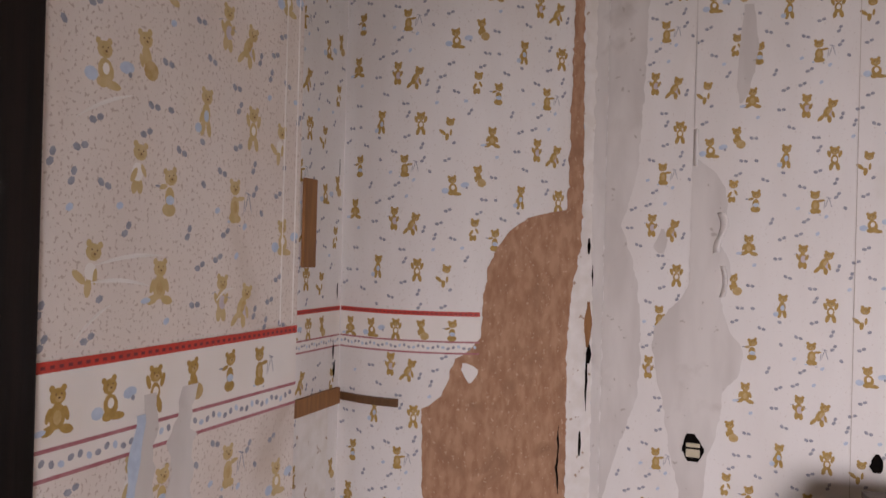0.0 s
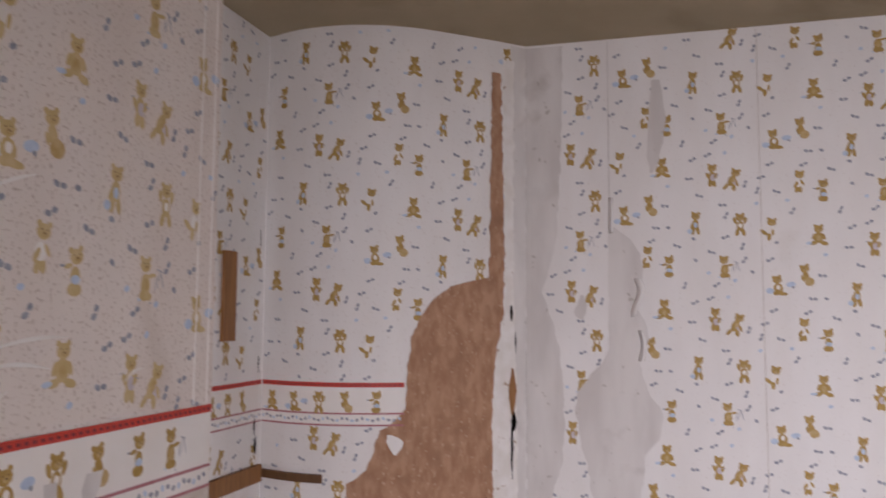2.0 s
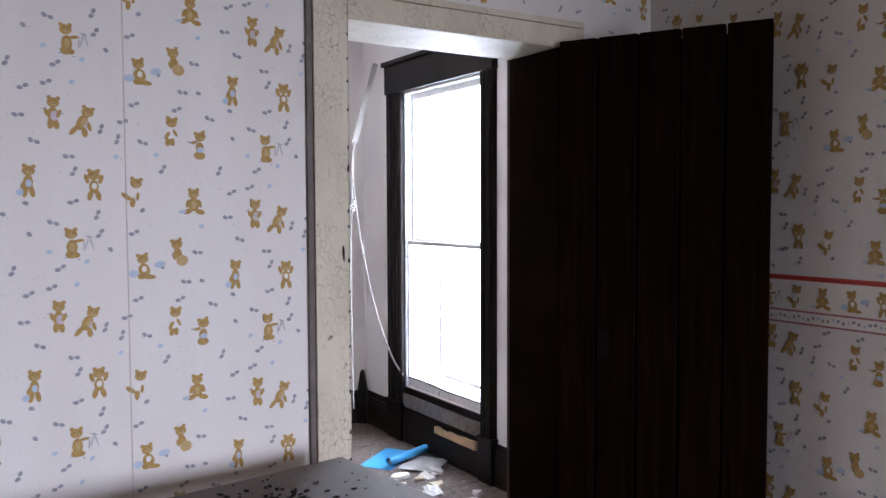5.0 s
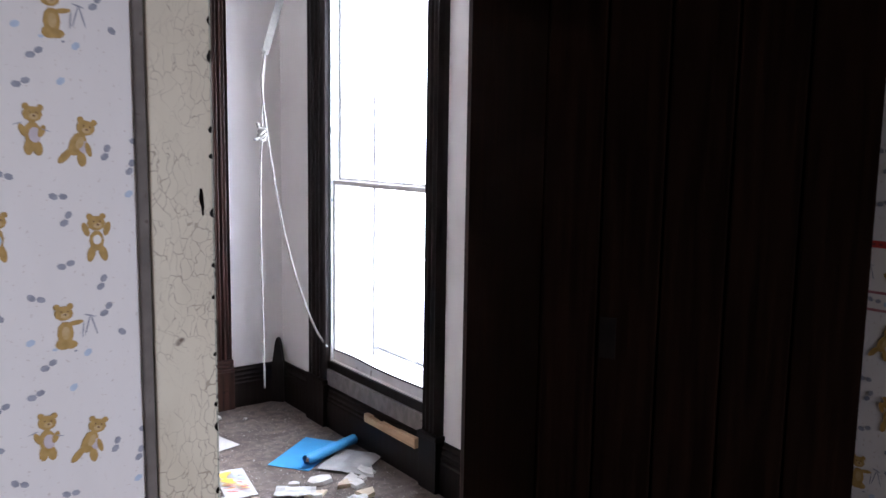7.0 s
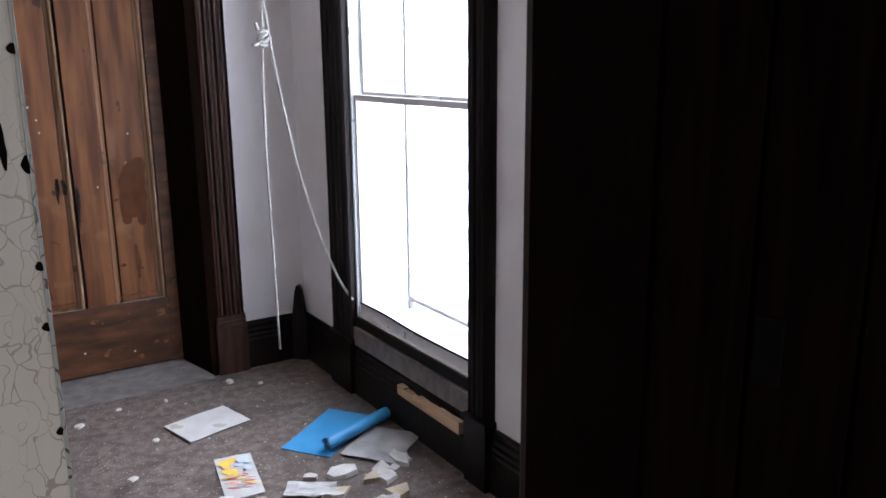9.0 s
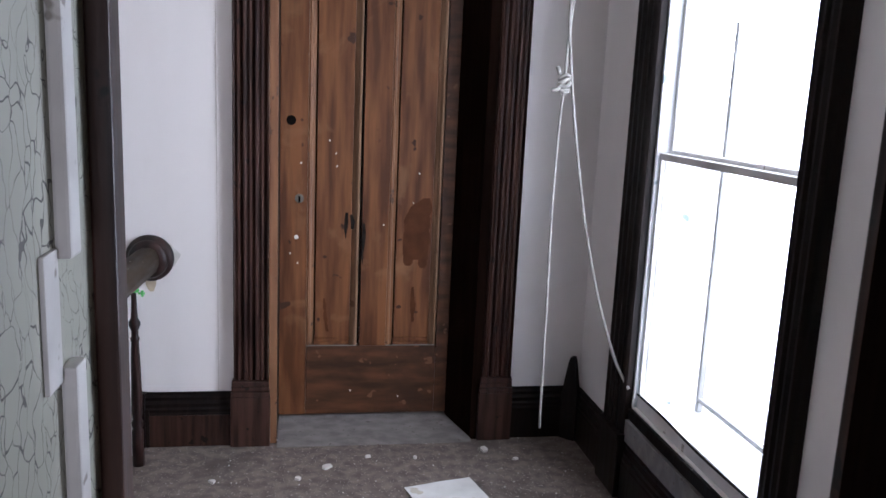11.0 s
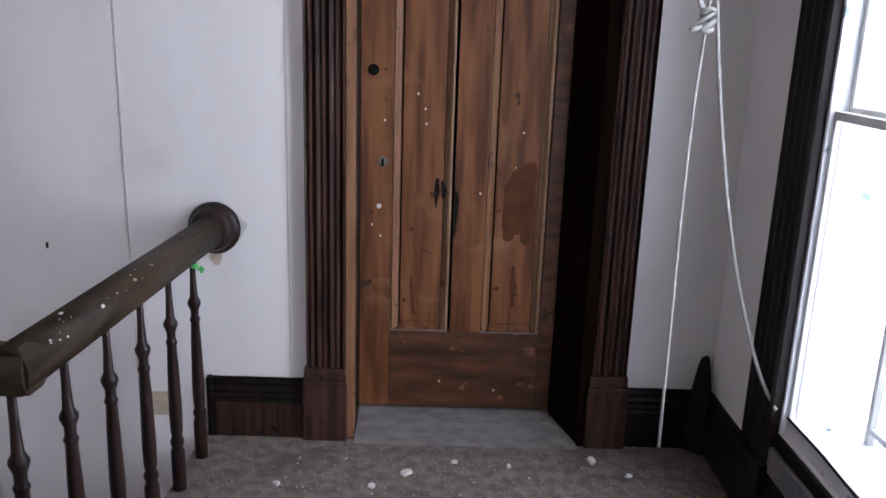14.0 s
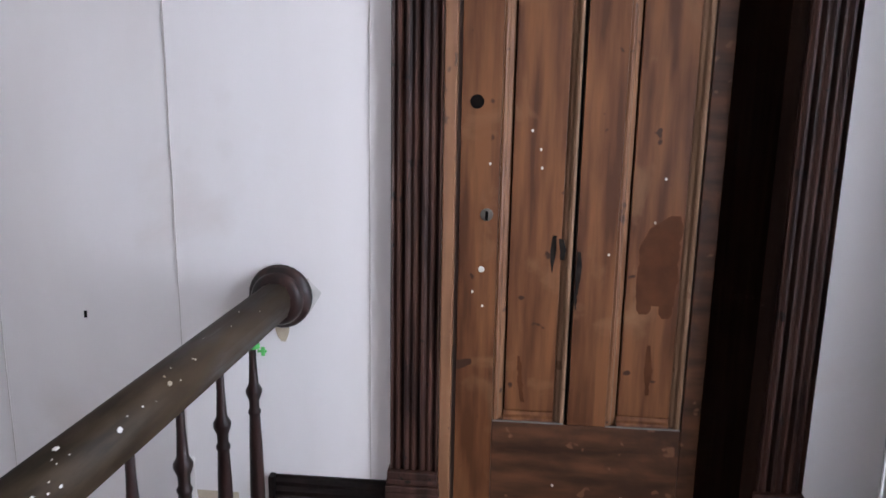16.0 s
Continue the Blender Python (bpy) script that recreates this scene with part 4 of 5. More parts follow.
part("bay_shade", boxes((0.0225, 0.026, 0.024, DD - 0.033, 0.02, DH - 0.025), (0.306, 0.3095, 0.024, DD - 0.033, 0.02, DH - 0.025), (0.0265, 0.3055, 0.024, DD - 0.033, DH - 0.028, DH - 0.025)), DEEPBLACK, desk, "black sheets painting the shade inside the drawer bays")
part("top_rail", boxes((0.0225, 0.3095, 0.002, 0.022, DH - 0.052, DH - 0.024), bevel=0.002), DESKEDGE, desk)
for z in (0.515, 0.31, 0.10):
    part("drawer_rail", boxes((0.0265, 0.3055, 0.002, 0.035, z, z + 0.032), bevel=0.002), DESKEDGE, desk)
soot = thing("soot_flakes", Matrix(), "black flakes of soot scattered over the dusty desk", "debris", kind="stuff")
bm = bmesh.new()
rs = random.Random(8)
dm = pose(-0.366, 2.325, 0, 0, 0, 7.6)
for k in range(150):
    a, r = rs.uniform(0, 6.28), abs(rs.gauss(0, 0.075))
    x, y, s = 0.76 + r * math.cos(a) * 1.3, 0.24 + r * math.sin(a), rs.uniform(0.003, 0.012)
    if k > 110:
        x, y, s = rs.uniform(0.3, 1.05), rs.uniform(0.05, 0.45), rs.uniform(0.002, 0.006)
    bmesh.ops.create_icosphere(bm, subdivisions=1, radius=s, matrix=dm @ Matrix.Translation((x, y, DH + s * 0.1)) @ Matrix.Rotation(a, 4, "Z") @ Matrix.Diagonal((1, 0.6, 0.3, 1)))
part("flakes", bm, SOOT, soot)

# ---- hall: mouldings ----
BASEP = [(0, 0), (0.026, 0), (0.026, 0.13), (0.022, 0.138), (0.024, 0.15), (0.018, 0.158), (0.020, 0.172), (0.012, 0.184), (0.014, 0.196), (0.006, 0.206), (0.006, 0.215), (0, 0.215)]


def baseboard(x0, y0, x1, y1, label="dark stained moulded baseboard"):
    """A skirting along a wall; the room lies to the left of the run."""
    d = Vector((x1 - x0, y1 - y0, 0))
    nrm = Vector((-d.y, d.x, 0)).normalized()
    bm = bmesh.new()
    p0, p1 = Vector((x0, y0, 0)), Vector((x1, y1, 0))
    lo = [bm.verts.new(p0 + nrm * a + Vector((0, 0, b))) for a, b in BASEP]
    hi = [bm.verts.new(p1 + nrm * a + Vector((0, 0, b))) for a, b in BASEP]
    k = len(BASEP)
    for i in range(k):
        bm.faces.new((lo[i], lo[(i + 1) % k], hi[(i + 1) % k], hi[i]))
    bm.faces.new(lo)
    bm.faces.new(hi[::-1])
    bmesh.ops.recalc_face_normals(bm, faces=bm.faces[:])
    setting("baseboard", bm, WALNUT, label, "baseboard")


CX0, CX1 = 0.665, 0.795     # left casing of the hall door
RX0, RX1 = 1.645, 1.765     # right casing
baseboard(CX0 - 0.012, DY, 0.335, DY)
setting("baseboard_end", boxes((0.318, 0.334, DY - 0.030, DY, 0, 0.218), (0.3345, 0.350, DY - 0.029, DY - 0.0265, 0, 0.155), bevel=0.002), WALNUT, "dark moulded end of the baseboard", "baseboard")
setting("baseboard_panel", boxes((0.351, CX0 - 0.013, DY - 0.0285, DY - 0.0265, 0.002, 0.128)), REDWOOD, "reddish brown baseboard face", "baseboard")
baseboard(WX, DY, RX1 + 0.012, DY)
baseboard(WX, 5.27, WX, DY - 0.027)
baseboard(WX, HY + 0.012, WX, 4.125)
baseboard(WX, 4.26, WX, 5.085)

corner = thing("corner_block", Matrix(), "pointed dark wooden corner block above the baseboard", "moulding")
bm = bmesh.new()
extrude_profile(bm, [(-0.034, 0), (0.034, 0), (0.034, 0.20), (0.028, 0.24), (0.014, 0.33), (0.006, 0.355), (-0.006, 0.355), (-0.014, 0.33), (-0.028, 0.24), (-0.034, 0.20)], 0.03, Matrix.Translation((WX - 0.038, DY - 0.034, 0)) @ Matrix.Rotation(radians(-45), 4, "Z") @ Matrix.Rotation(radians(90), 4, "X"))
part("block", bm, WALNUT, corner)

# hall door casing, fluted, on plinth blocks
door_2 = thing("door_2", Matrix(), "dark fluted door casing on plinth blocks", "door frame", kind="structure")


def flutes(w, depth, n):
    prof = [(0, 0), (0, -depth * 0.75)]
    for k in range(n):
        a = w * (k + 0.15) / n
        b = w * (k + 0.85) / n
        prof += [(a, -depth), ((a + b) / 2, -depth * (0.55 if k % 2 else 0.8)), (b, -depth)]
    return prof + [(w, -depth * 0.75), (w, 0)]


for x0, x1 in ((CX0, CX1), (RX0, RX1)):
    part("fluted_casing", extrude_profile(bmesh.new(), flutes(x1 - x0, 0.036, 6), DZ + 0.12 - 0.27, Matrix.Translation((x0, DY, 0.27))), REDWOOD, door_2)
    part("plinth_block", boxes((x0 - 0.012, x1 + 0.008, DY - 0.046, DY, 0, 0.205), (x0 - 0.010, x1 + 0.006, DY - 0.050, DY, 0.207, 0.226), (x0 - 0.008, x1 + 0.004, DY - 0.044, DY, 0.228, 0.245), (x0 - 0.006, x1 + 0.002, DY - 0.048, DY, 0.247, 0.268), bevel=0.003), REDWOOD, door_2)
part("head_casing", boxes((CX0 - 0.01, RX1 + 0.01, DY - 0.036, DY, DZ + 0.001, DZ + 0.14), bevel=0.004), REDWOOD, door_2)
part("inner_bead", boxes((CX1 + 0.002, DX0 + 0.003, DY - 0.020, DY + 0.02, 0.0, DZ), bevel=0.003), DOOREDGE, door_2, "bare orange wood edge strip")
part("jamb", boxes((DX0 - 0.002, DX0 + 0.004, DY + 0.021, DY + 0.268, 0, DZ)), WALNUT, door_2)
# Near-black colour paints the shade of the right reveal onto the jamb.
part("shaded_splay_jamb", extrude_profile(bmesh.new(), [(DX1 - 0.005, DY - 0.03), (RX0 - 0.001, DY - 0.03), (RX0 - 0.001, DY - 0.001), (DX1 - 0.001, DY + 0.001), (DX1 - 0.001, DY + 0.268), (1.528, DY + 0.268), (1.528, LEAFY - 0.003)], DZ - 0.001, Matrix()), PLANK, door_2)
part("threshold", extrude_profile(bmesh.new(), [(0.0, 0.055), (0.0, -0.03), (0.235, -0.03), (0.235, 0.004)], DX1 - 0.003 - DX0 - 0.005, Matrix(((0, 0, 1, DX0 + 0.005), (-1, 0, 0, LEAFY + 0.045), (0, 1, 0, 0), (0, 0, 0, 1)))), DUSTWOOD, door_2, "dusty grey sloping threshold board")

# the closed door
hd = thing("panel_door", Matrix(), "closed worn brown wooden door with tall sunken panels", "door")
LX0, LX1 = DX0 + 0.005, 1.526
RAILTOP, LEAFTOP = 0.352, 2.11
pw = [(LX0, 0.938), (1.154, 1.262), (1.476, LX1)]
part("stile", boxes((pw[0][0], pw[0][1], LEAFY, LEAFY + 0.035, 0.058, LEAFTOP), bevel=0.002), DOORWOOD, hd)
part("middle_stile", boxes((pw[1][0], pw[1][1], LEAFY, LEAFY + 0.035, RAILTOP + 0.001, 2.0), bevel=0.002), DOORWOOD, hd)
# Right stile is darker: the casing's shade is put into its colour.
part("stile", boxes((pw[2][0], pw[2][1], LEAFY, LEAFY + 0.035, 0.058, LEAFTOP), bevel=0.002), DULLSHADED, hd)
part("bottom_rail", boxes((pw[0][1] + 0.0005, pw[2][0] - 0.0005, LEAFY + 0.0005, LEAFY + 0.035, 0.058, RAILTOP), bevel=0.002), DULLSHADED, hd, "darker bottom rail")
part("top_rail", boxes((pw[0][1] + 0.0005, pw[2][0] - 0.0005, LEAFY + 0.0005, LEAFY + 0.035, 2.0, LEAFTOP), bevel=0.002), DOORWOOD, hd)
BEADP = [(0.0, 0.0), (0.0, -0.024), (0.006, -0.027), (0.012, -0.024), (0.017, -0.014), (0.024, -0.010), (0.029, -0.004), (0.029, 0.0)]
for (a0, a1), (b0, b1), dark in zip(pw, pw[1:], (0.010, 0.004)):
    z0, z1 = RAILTOP + 0.001, 1.999
    sunk = part("sunken_panel", boxes((a1 + 0.034, b0 - 0.030 - dark, LEAFY + 0.016, LEAFY + 0.03, z0 + 0.030, z1 - 0.03), bevel=0.003), DOORWOOD, hd)
    # Black sheet behind the panel paints the shade of the grooves around it.
    part("groove_shade", boxes((a1 + 0.0005, b0 - 0.0005, LEAFY + 0.031, LEAFY + 0.034, z0, z1)), DEEPBLACK, sunk)
    part("panel_moulding", extrude_profile(bmesh.new(), BEADP, z1 - z0, Matrix.Translation((a1 + 0.001, LEAFY + 0.03, z0))), DOOREDGE, sunk, "rounded edge moulding worn to orange wood")
    part("panel_moulding", extrude_profile(bmesh.new(), [(-a, b) for a, b in BEADP], z1 - z0, Matrix.Translation((b0 - dark, LEAFY + 0.03, z0))), DOORPALE, sunk, "rounded edge moulding worn pale")
    part("panel_moulding", extrude_profile(bmesh.new(), [(b, a) for a, b in BEADP], b0 - a1 - 0.062 - dark, Matrix(((0, 0, 1, a1 + 0.031), (1, 0, 0, LEAFY + 0.03), (0, 1, 0, z0), (0, 0, 0, 1)))), DOORWOOD, sunk)
    part("dust_ledge", boxes((a1 + 0.001, b0 - dark, LEAFY - 0.001, LEAFY + 0.004, RAILTOP + 0.0005, RAILTOP + 0.004)), DUSTWOOD, sunk)
on_leaf = lambda u, v, d: Vector((u, LEAFY - d, v))
on_sunk = lambda u, v, d: Vector((u, LEAFY + 0.016 - d, v))
part("knob_hole", lathe(bmesh.new(), [(0.019, 0), (0.019, 0.002), (0.015, 0.0025), (0.0, 0.0026)], 16, Matrix.Translation((0.872, LEAFY - 0.0005, 1.264)) @ Matrix.Rotation(radians(90), 4, "X")), DEEPBLACK, hd)
lock = part("lock_plate", lathe(bmesh.new(), [(0.018, 0), (0.018, 0.003), (0.008, 0.005), (0.0, 0.0051)], 10, Matrix.Translation((0.906, LEAFY - 0.0005, 0.960)) @ Matrix.Rotation(radians(90), 4, "X")), BRASS, hd)
part("keyhole", boxes((0.902, 0.910, LEAFY - 0.008, LEAFY - 0.004, 0.945, 0.97)), DEEPBLACK, lock)
part("paint_spot", lathe(bmesh.new(), [(0.009, 0), (0.007, 0.002), (0.0, 0.0021)], 9, Matrix.Translation((0.895, LEAFY - 0.0005, 0.805)) @ Matrix.Rotation(radians(90), 4, "X")), CHIP, hd)
torn("dark_stain", [(0.97, 1.405, 1.432), (0.935, 1.35, 1.434), (0.87, 1.325, 1.434), (0.79, 1.322, 1.432), (0.735, 1.325, 1.43), (0.715, 1.333, 1.428)], on_sunk, DOORDARK, hd, 0.001, 0.010, "patch of old dark varnish", 21)
for x, z, w in ((1.347, 0.690, 0.020), (1.408, 0.680, 0.018)):
    torn("varnish_run", [(0.725, x - w, x + w), (z + 0.012, x - w, x + w), (z, x - w * 0.5, x + w * 0.5)], on_sunk, DOORDARK, hd, 0.0012, 0.003, "", int(x * 100))
torn("scorch_mark", [(0.905, 1.088, 1.100), (0.875, 1.083, 1.102), (0.84, 1.086, 1.096), (0.80, 1.088, 1.092)], on_sunk, SOOT, hd, 0.0012, 0.004, "", 22)
torn("scorch_mark", [(0.90, 1.106, 1.118), (0.87, 1.108, 1.126), (0.84, 1.112, 1.124)], on_leaf, SOOT, hd, 0.0012, 0.004, "", 24)
torn("scorch_mark", [(0.865, 1.155, 1.166), (0.83, 1.155, 1.172), (0.79, 1.155, 1.168), (0.70, 1.155, 1.160)], on_leaf, SOOT, hd, 0.001, 0.005, "", 23)
torn("grey_wear", [(0.55, 1.005, 1.012), (0.47, 1.008, 1.022), (0.41, 1.018, 1.030)], on_sunk, DOORDARK, hd, 0.001, 0.005, "", 25)
torn("grey_wear", [(0.60, 1.365, 1.375), (0.52, 1.362, 1.385), (0.45, 1.37, 1.38)], on_sunk, DOORDARK, hd, 0.001, 0.005, "", 26)
for k, (a, z) in enumerate(((1.02, 1.19), (1.045, 1.14), (1.05, 1.09), (1.38, 1.07), (1.36, 0.95), (1.24, 0.86), (1.12, 0.16), (1.32, 0.13), (0.90, 0.70), (0.87, 0.74), (0.91, 1.10))):
    torn("paint_spot", [(z + 0.004, a, a + 0.003), (z, a - 0.002, a + 0.005), (z - 0.004, a, a + 0.003)], on_leaf if k > 4 else on_sunk, CHIP, hd, 0.0015, 0.001, "", 30 + k)

# seams of the wall boards
for x in (-0.98, -0.448, 0.077, 0.606):
    part("board_seam", boxes((x - 0.001, x + 0.001, DY - 0.0025, DY - 0.0003, -2.6, HZ - 0.01)), SEAM, wall_far)
part("board_edge", boxes((0.081, 0.095, DY - 0.004, DY - 0.0005, -0.35, 0.25)), BAND, wall_far)
part("nail_hole", boxes((-0.20, -0.192, DY - 0.002, DY - 0.0003, 0.655, 0.675)), DEEPBLACK, wall_far)
wp = thing("wall_patch", Matrix(), "tan torn patch of paper low on the stairwell wall", "paper patch")
torn("patch", [(0.15, 0.10, 0.22), (0.12, 0.10, 0.225), (0.08, 0.10, 0.22), (0.06, 0.105, 0.20)], lambda u, v, d: Vector((u, DY - d, v)), CHIPTAN, wp, 0.004, 0.004, "", 40)

# ---- banister ----
RXC, RZ = 0.362, 0.744
railing = thing("banister", pose(0.306, 4.47, 0, 0, 0, -2.9), "dark wooden banister with turned spindles round the stairwell", "banister")


def rail_bar(a, b):
    """The rounded, flattened handrail between two points."""
    bm = bmesh.new()
    d = (Vector(b) - Vector(a)).normalized()
    side = d.cross(Vector((0, 0, 1))).normalized()
    prof = [(-0.034, -0.040), (-0.025, -0.046), (0.025, -0.046), (0.034, -0.040), (0.043, -0.012), (0.043, 0.012), (0.032, 0.038), (0.014, 0.047), (-0.014, 0.047), (-0.032, 0.038), (-0.043, 0.012), (-0.043, -0.012)]
    lo = [bm.verts.new(Vector(a) + side * p + Vector((0, 0, q))) for p, q in prof]
    hi = [bm.verts.new(Vector(b) + side * p + Vector((0, 0, q))) for p, q in prof]
    for i in range(12):
        f = bm.faces.new((lo[i], lo[(i + 1) % 12], hi[(i + 1) % 12], hi[i]))
        f.smooth = True
    bm.faces.new(lo[::-1])
    bm.faces.new(hi)
    bmesh.ops.recalc_face_normals(bm, faces=bm.faces[:])
    return bm


rail = part("handrail", rail_bar((0, -0.037, RZ), (0, DY - 4.47 - 0.055, RZ)), RAILWOOD, railing, "dull brown handrail flecked with white paint")
part("handrail_return", rail_bar((0.036, -0.004, RZ - 0.001), (-1.60, -0.004, RZ - 0.001)), RAILWOOD, railing)
part("wall_rosette", lathe(bmesh.new(), [(0.086, 0), (0.088, 0.012), (0.082, 0.022), (0.070, 0.026), (0.073, 0.036), (0.066, 0.048), (0.052, 0.056), (0.0, 0.057)], 28, Matrix.Translation((0, DY - 4.47, RZ)) @ Matrix.Rotation(radians(90), 4, "X")), SPINDLE, railing, "round turned wall rosette", True)
SPROF = [(0.015, 0.0), (0.021, 0.001), (0.021, 0.13), (0.016, 0.145), (0.020, 0.155), (0.021, 0.165), (0.015, 0.18), (0.0185, 0.20), (0.0195, 0.26), (0.0165, 0.40), (0.0135, 0.475), (0.0165, 0.480), (0.0165, 0.487), (0.0125, 0.495), (0.0130, 0.515), (0.0205, 0.535), (0.0205, 0.545), (0.0125, 0.56), (0.0095, 0.62), (0.0085, 0.709)]
sp_me = None


def spindle(x, y):
    global sp_me
    if sp_me is None:
        bm = lathe(bmesh.new(), SPROF, 12)
        for f in bm.faces:
            f.smooth = True
        sp_me = bpy.data.meshes.new("spindle")
        bm.to_mesh(sp_me)
        bm.free()
        sp_me.materials.append(SPINDLE)
    o = new("spindle", sp_me)
    o.parent = railing
    o.location = (x, y, 0)


for k in range(6):
    spindle(-0.018, 5.455 - 0.197 * k - 4.47)
for k in range(1, 8):
    spindle(-0.018 - 0.197 * k, 0.0)
rb = thing("green_tape", Matrix(), "scrap of green tape tied round a spindle", "tape")
part("band", lathe(bmesh.new(), [(0.0125, 0.0), (0.0135, 0.004), (0.0125, 0.012)], 12, Matrix.Translation((RXC - 0.018, 5.455, 0.655))), GREENTAPE, rb)
part("tail", boxes((RXC - 0.006, RXC + 0.016, 5.44, 5.446, 0.650, 0.656), (RXC + 0.004, RXC + 0.012, 5.438, 5.444, 0.642, 0.664)), GREENTAPE, rb)
spl = thing("splintered_paper", Matrix(), "torn white paper edge beside the wall rosette", "paper scrap")
torn("scrap", [(RZ + 0.05, RXC + 0.06, RXC + 0.075), (RZ + 0.01, RXC + 0.07, RXC + 0.115), (RZ - 0.01, RXC + 0.07, RXC + 0.10), (RZ - 0.05, RXC + 0.06, RXC + 0.075)], lambda u, v, d: Vector((u, DY - d, v)), CHIP, spl, 0.003, 0.003, "", 44)
torn("scrap", [(RZ - 0.08, RXC - 0.02, RXC + 0.02), (RZ - 0.11, RXC - 0.015, RXC + 0.02), (RZ - 0.13, RXC + 0.0, RXC + 0.012)], lambda u, v, d: Vector((u, DY - d, v)), CHIPTAN, spl, 0.003, 0.004, "", 45)
flecks = thing("paint_flecks", pose(0.306, 4.47, 0, 0, 0, -2.9), "white paint drips dried on the handrail", "paint", kind="stuff")
bm = bmesh.new()
rs = random.Random(12)
for k in range(22):
    y, a = rs.uniform(4.5, 5.4), rs.uniform(0.15, 1.2)
    s = rs.uniform(0.001, 0.0028) if k > 2 else rs.uniform(0.004, 0.006)
    bmesh.ops.create_icosphere(bm, subdivisions=1, radius=s, matrix=Matrix.Translation((0.047 * math.sin(a), y - 4.47, RZ + 0.052 * math.cos(a))) @ Matrix.Rotation(a, 4, "Y") @ Matrix.Diagonal((1, 1.6, 0.35, 1)))
part("drips", bm, CHIP, flecks)

# ---- hall window ----
window_1 = thing("window_1", Matrix(), "tall sash window in a dark stained casing", "window", kind="structure")
for y0, y1 in ((VY0 - 0.108, VY0 - 0.002), (VY1 + 0.002, VY1 + 0.175)):
    part("casing", extrude_profile(bmesh.new(), flutes(y1 - y0, 0.034, 4), VZ1 + 0.001 - 0.24, Matrix.Translation((WX, y1, 0.24)) @ Matrix.Rotation(radians(-90), 4, "Z")), WALNUT, window_1)
    part("plinth_block", boxes((WX - 0.045, WX, y0 - 0.008, y1 + 0.008, 0, 0.215), (WX - 0.05, WX, y0 - 0.012, y1 + 0.012, 0.217, 0.239), bevel=0.003), WALNUT, window_1)
part("head_casing", boxes((WX - 0.04, WX, VY0 - 0.118, VY1 + 0.185, VZ1 + 0.002, VZ1 + 0.17), (WX - 0.055, WX, VY0 - 0.13, VY1 + 0.20, VZ1 + 0.172, VZ1 + 0.20), bevel=0.005), WALNUT, window_1)
part("stool", boxes((WX - 0.012, WX + 0.03, VY0, VY1, VZ0 - 0.045, VZ0 - 0.005), bevel=0.004), WALNUT, window_1)
part("apron", boxes((WX - 0.022, WX, VY0, VY1, 0.216, VZ0 - 0.046), bevel=0.003), DUSTWOOD, window_1, "dusty apron board under the window")
part("reveal", boxes((WX, WX + 0.139, VY0 - 0.0, VY0 + 0.010, VZ0, VZ1), (WX, WX + 0.139, VY1 - 0.010, VY1, VZ0, VZ1), (WX, WX + 0.139, VY0 + 0.0105, VY1 - 0.0105, VZ1 - 0.010, VZ1)), SNOWSILL, window_1)
MZ = 1.228
low_sash = part("lower_sash", boxes((WX + 0.012, WX + 0.042, VY0 + 0.0105, VY0 + 0.024, VZ0, MZ), (WX + 0.012, WX + 0.042, VY1 - 0.024, VY1 - 0.0105, VZ0, MZ), (WX + 0.012, WX + 0.042, VY0 + 0.0245, VY1 - 0.0245, VZ0, VZ0 + 0.05), (WX + 0.012, WX + 0.042, VY0 + 0.0245, VY1 - 0.0245, MZ - 0.022, MZ), bevel=0.002), SASH, window_1)
up_sash = part("upper_sash", boxes((WX + 0.046, WX + 0.074, VY0 + 0.0105, VY0 + 0.026, MZ - 0.01, VZ1 - 0.0105), (WX + 0.046, WX + 0.074, VY1 - 0.026, VY1 - 0.0105, MZ - 0.01, VZ1 - 0.0105), (WX + 0.046, WX + 0.074, VY0 + 0.0265, VY1 - 0.0265, VZ1 - 0.045, VZ1 - 0.0105), (WX + 0.046, WX + 0.074, VY0 + 0.0265, VY1 - 0.0265, MZ - 0.01, MZ + 0.012), bevel=0.002), SASH, window_1)
for x, z0, z1, frame_part in ((WX + 0.026, VZ0 + 0.05, MZ - 0.022, low_sash), (WX + 0.060, MZ + 0.012, VZ1 - 0.045, up_sash)):
    p = part("pane", boxes((x, x + 0.003, VY0 + 0.024, VY1 - 0.024, z0, z1)), GLASS, frame_part)
    p.visible_shadow = False
part("outer_sill", boxes((WX + 0.043, WX + 0.24, VY0 + 0.011, VY1 - 0.011, VZ0 - 0.02, VZ0 + 0.012)), SNOWSILL, window_1, "white weathered outer sill")
part("storm_frame", boxes((WX + 0.195, WX + 0.215, 4.990, 5.008, VZ0 + 0.013, VZ1), (WX + 0.195, WX + 0.215, VY0 + 0.02, 4.989, VZ0 + 0.05, VZ0 + 0.066), bevel=0.002), STORM, window_1, "thin grey storm window frame")
chunk = thing("split_sill_piece", Matrix(), "split piece of bare wood on the window apron", "wood piece")
bm = bmesh.new()
for k in range(9):
    y = 4.27 + 0.045 * k
    box(bm, WX - 0.050 - 0.010 * noise.noise((k, 1, 7)), WX - 0.0265, y, y + 0.0455, 0.150, 0.192 + 0.018 * noise.noise((k * 1.7, 2, 1)) - 0.002 * k)
part("wood", bm, BROKEN, chunk)
bm = bmesh.new()
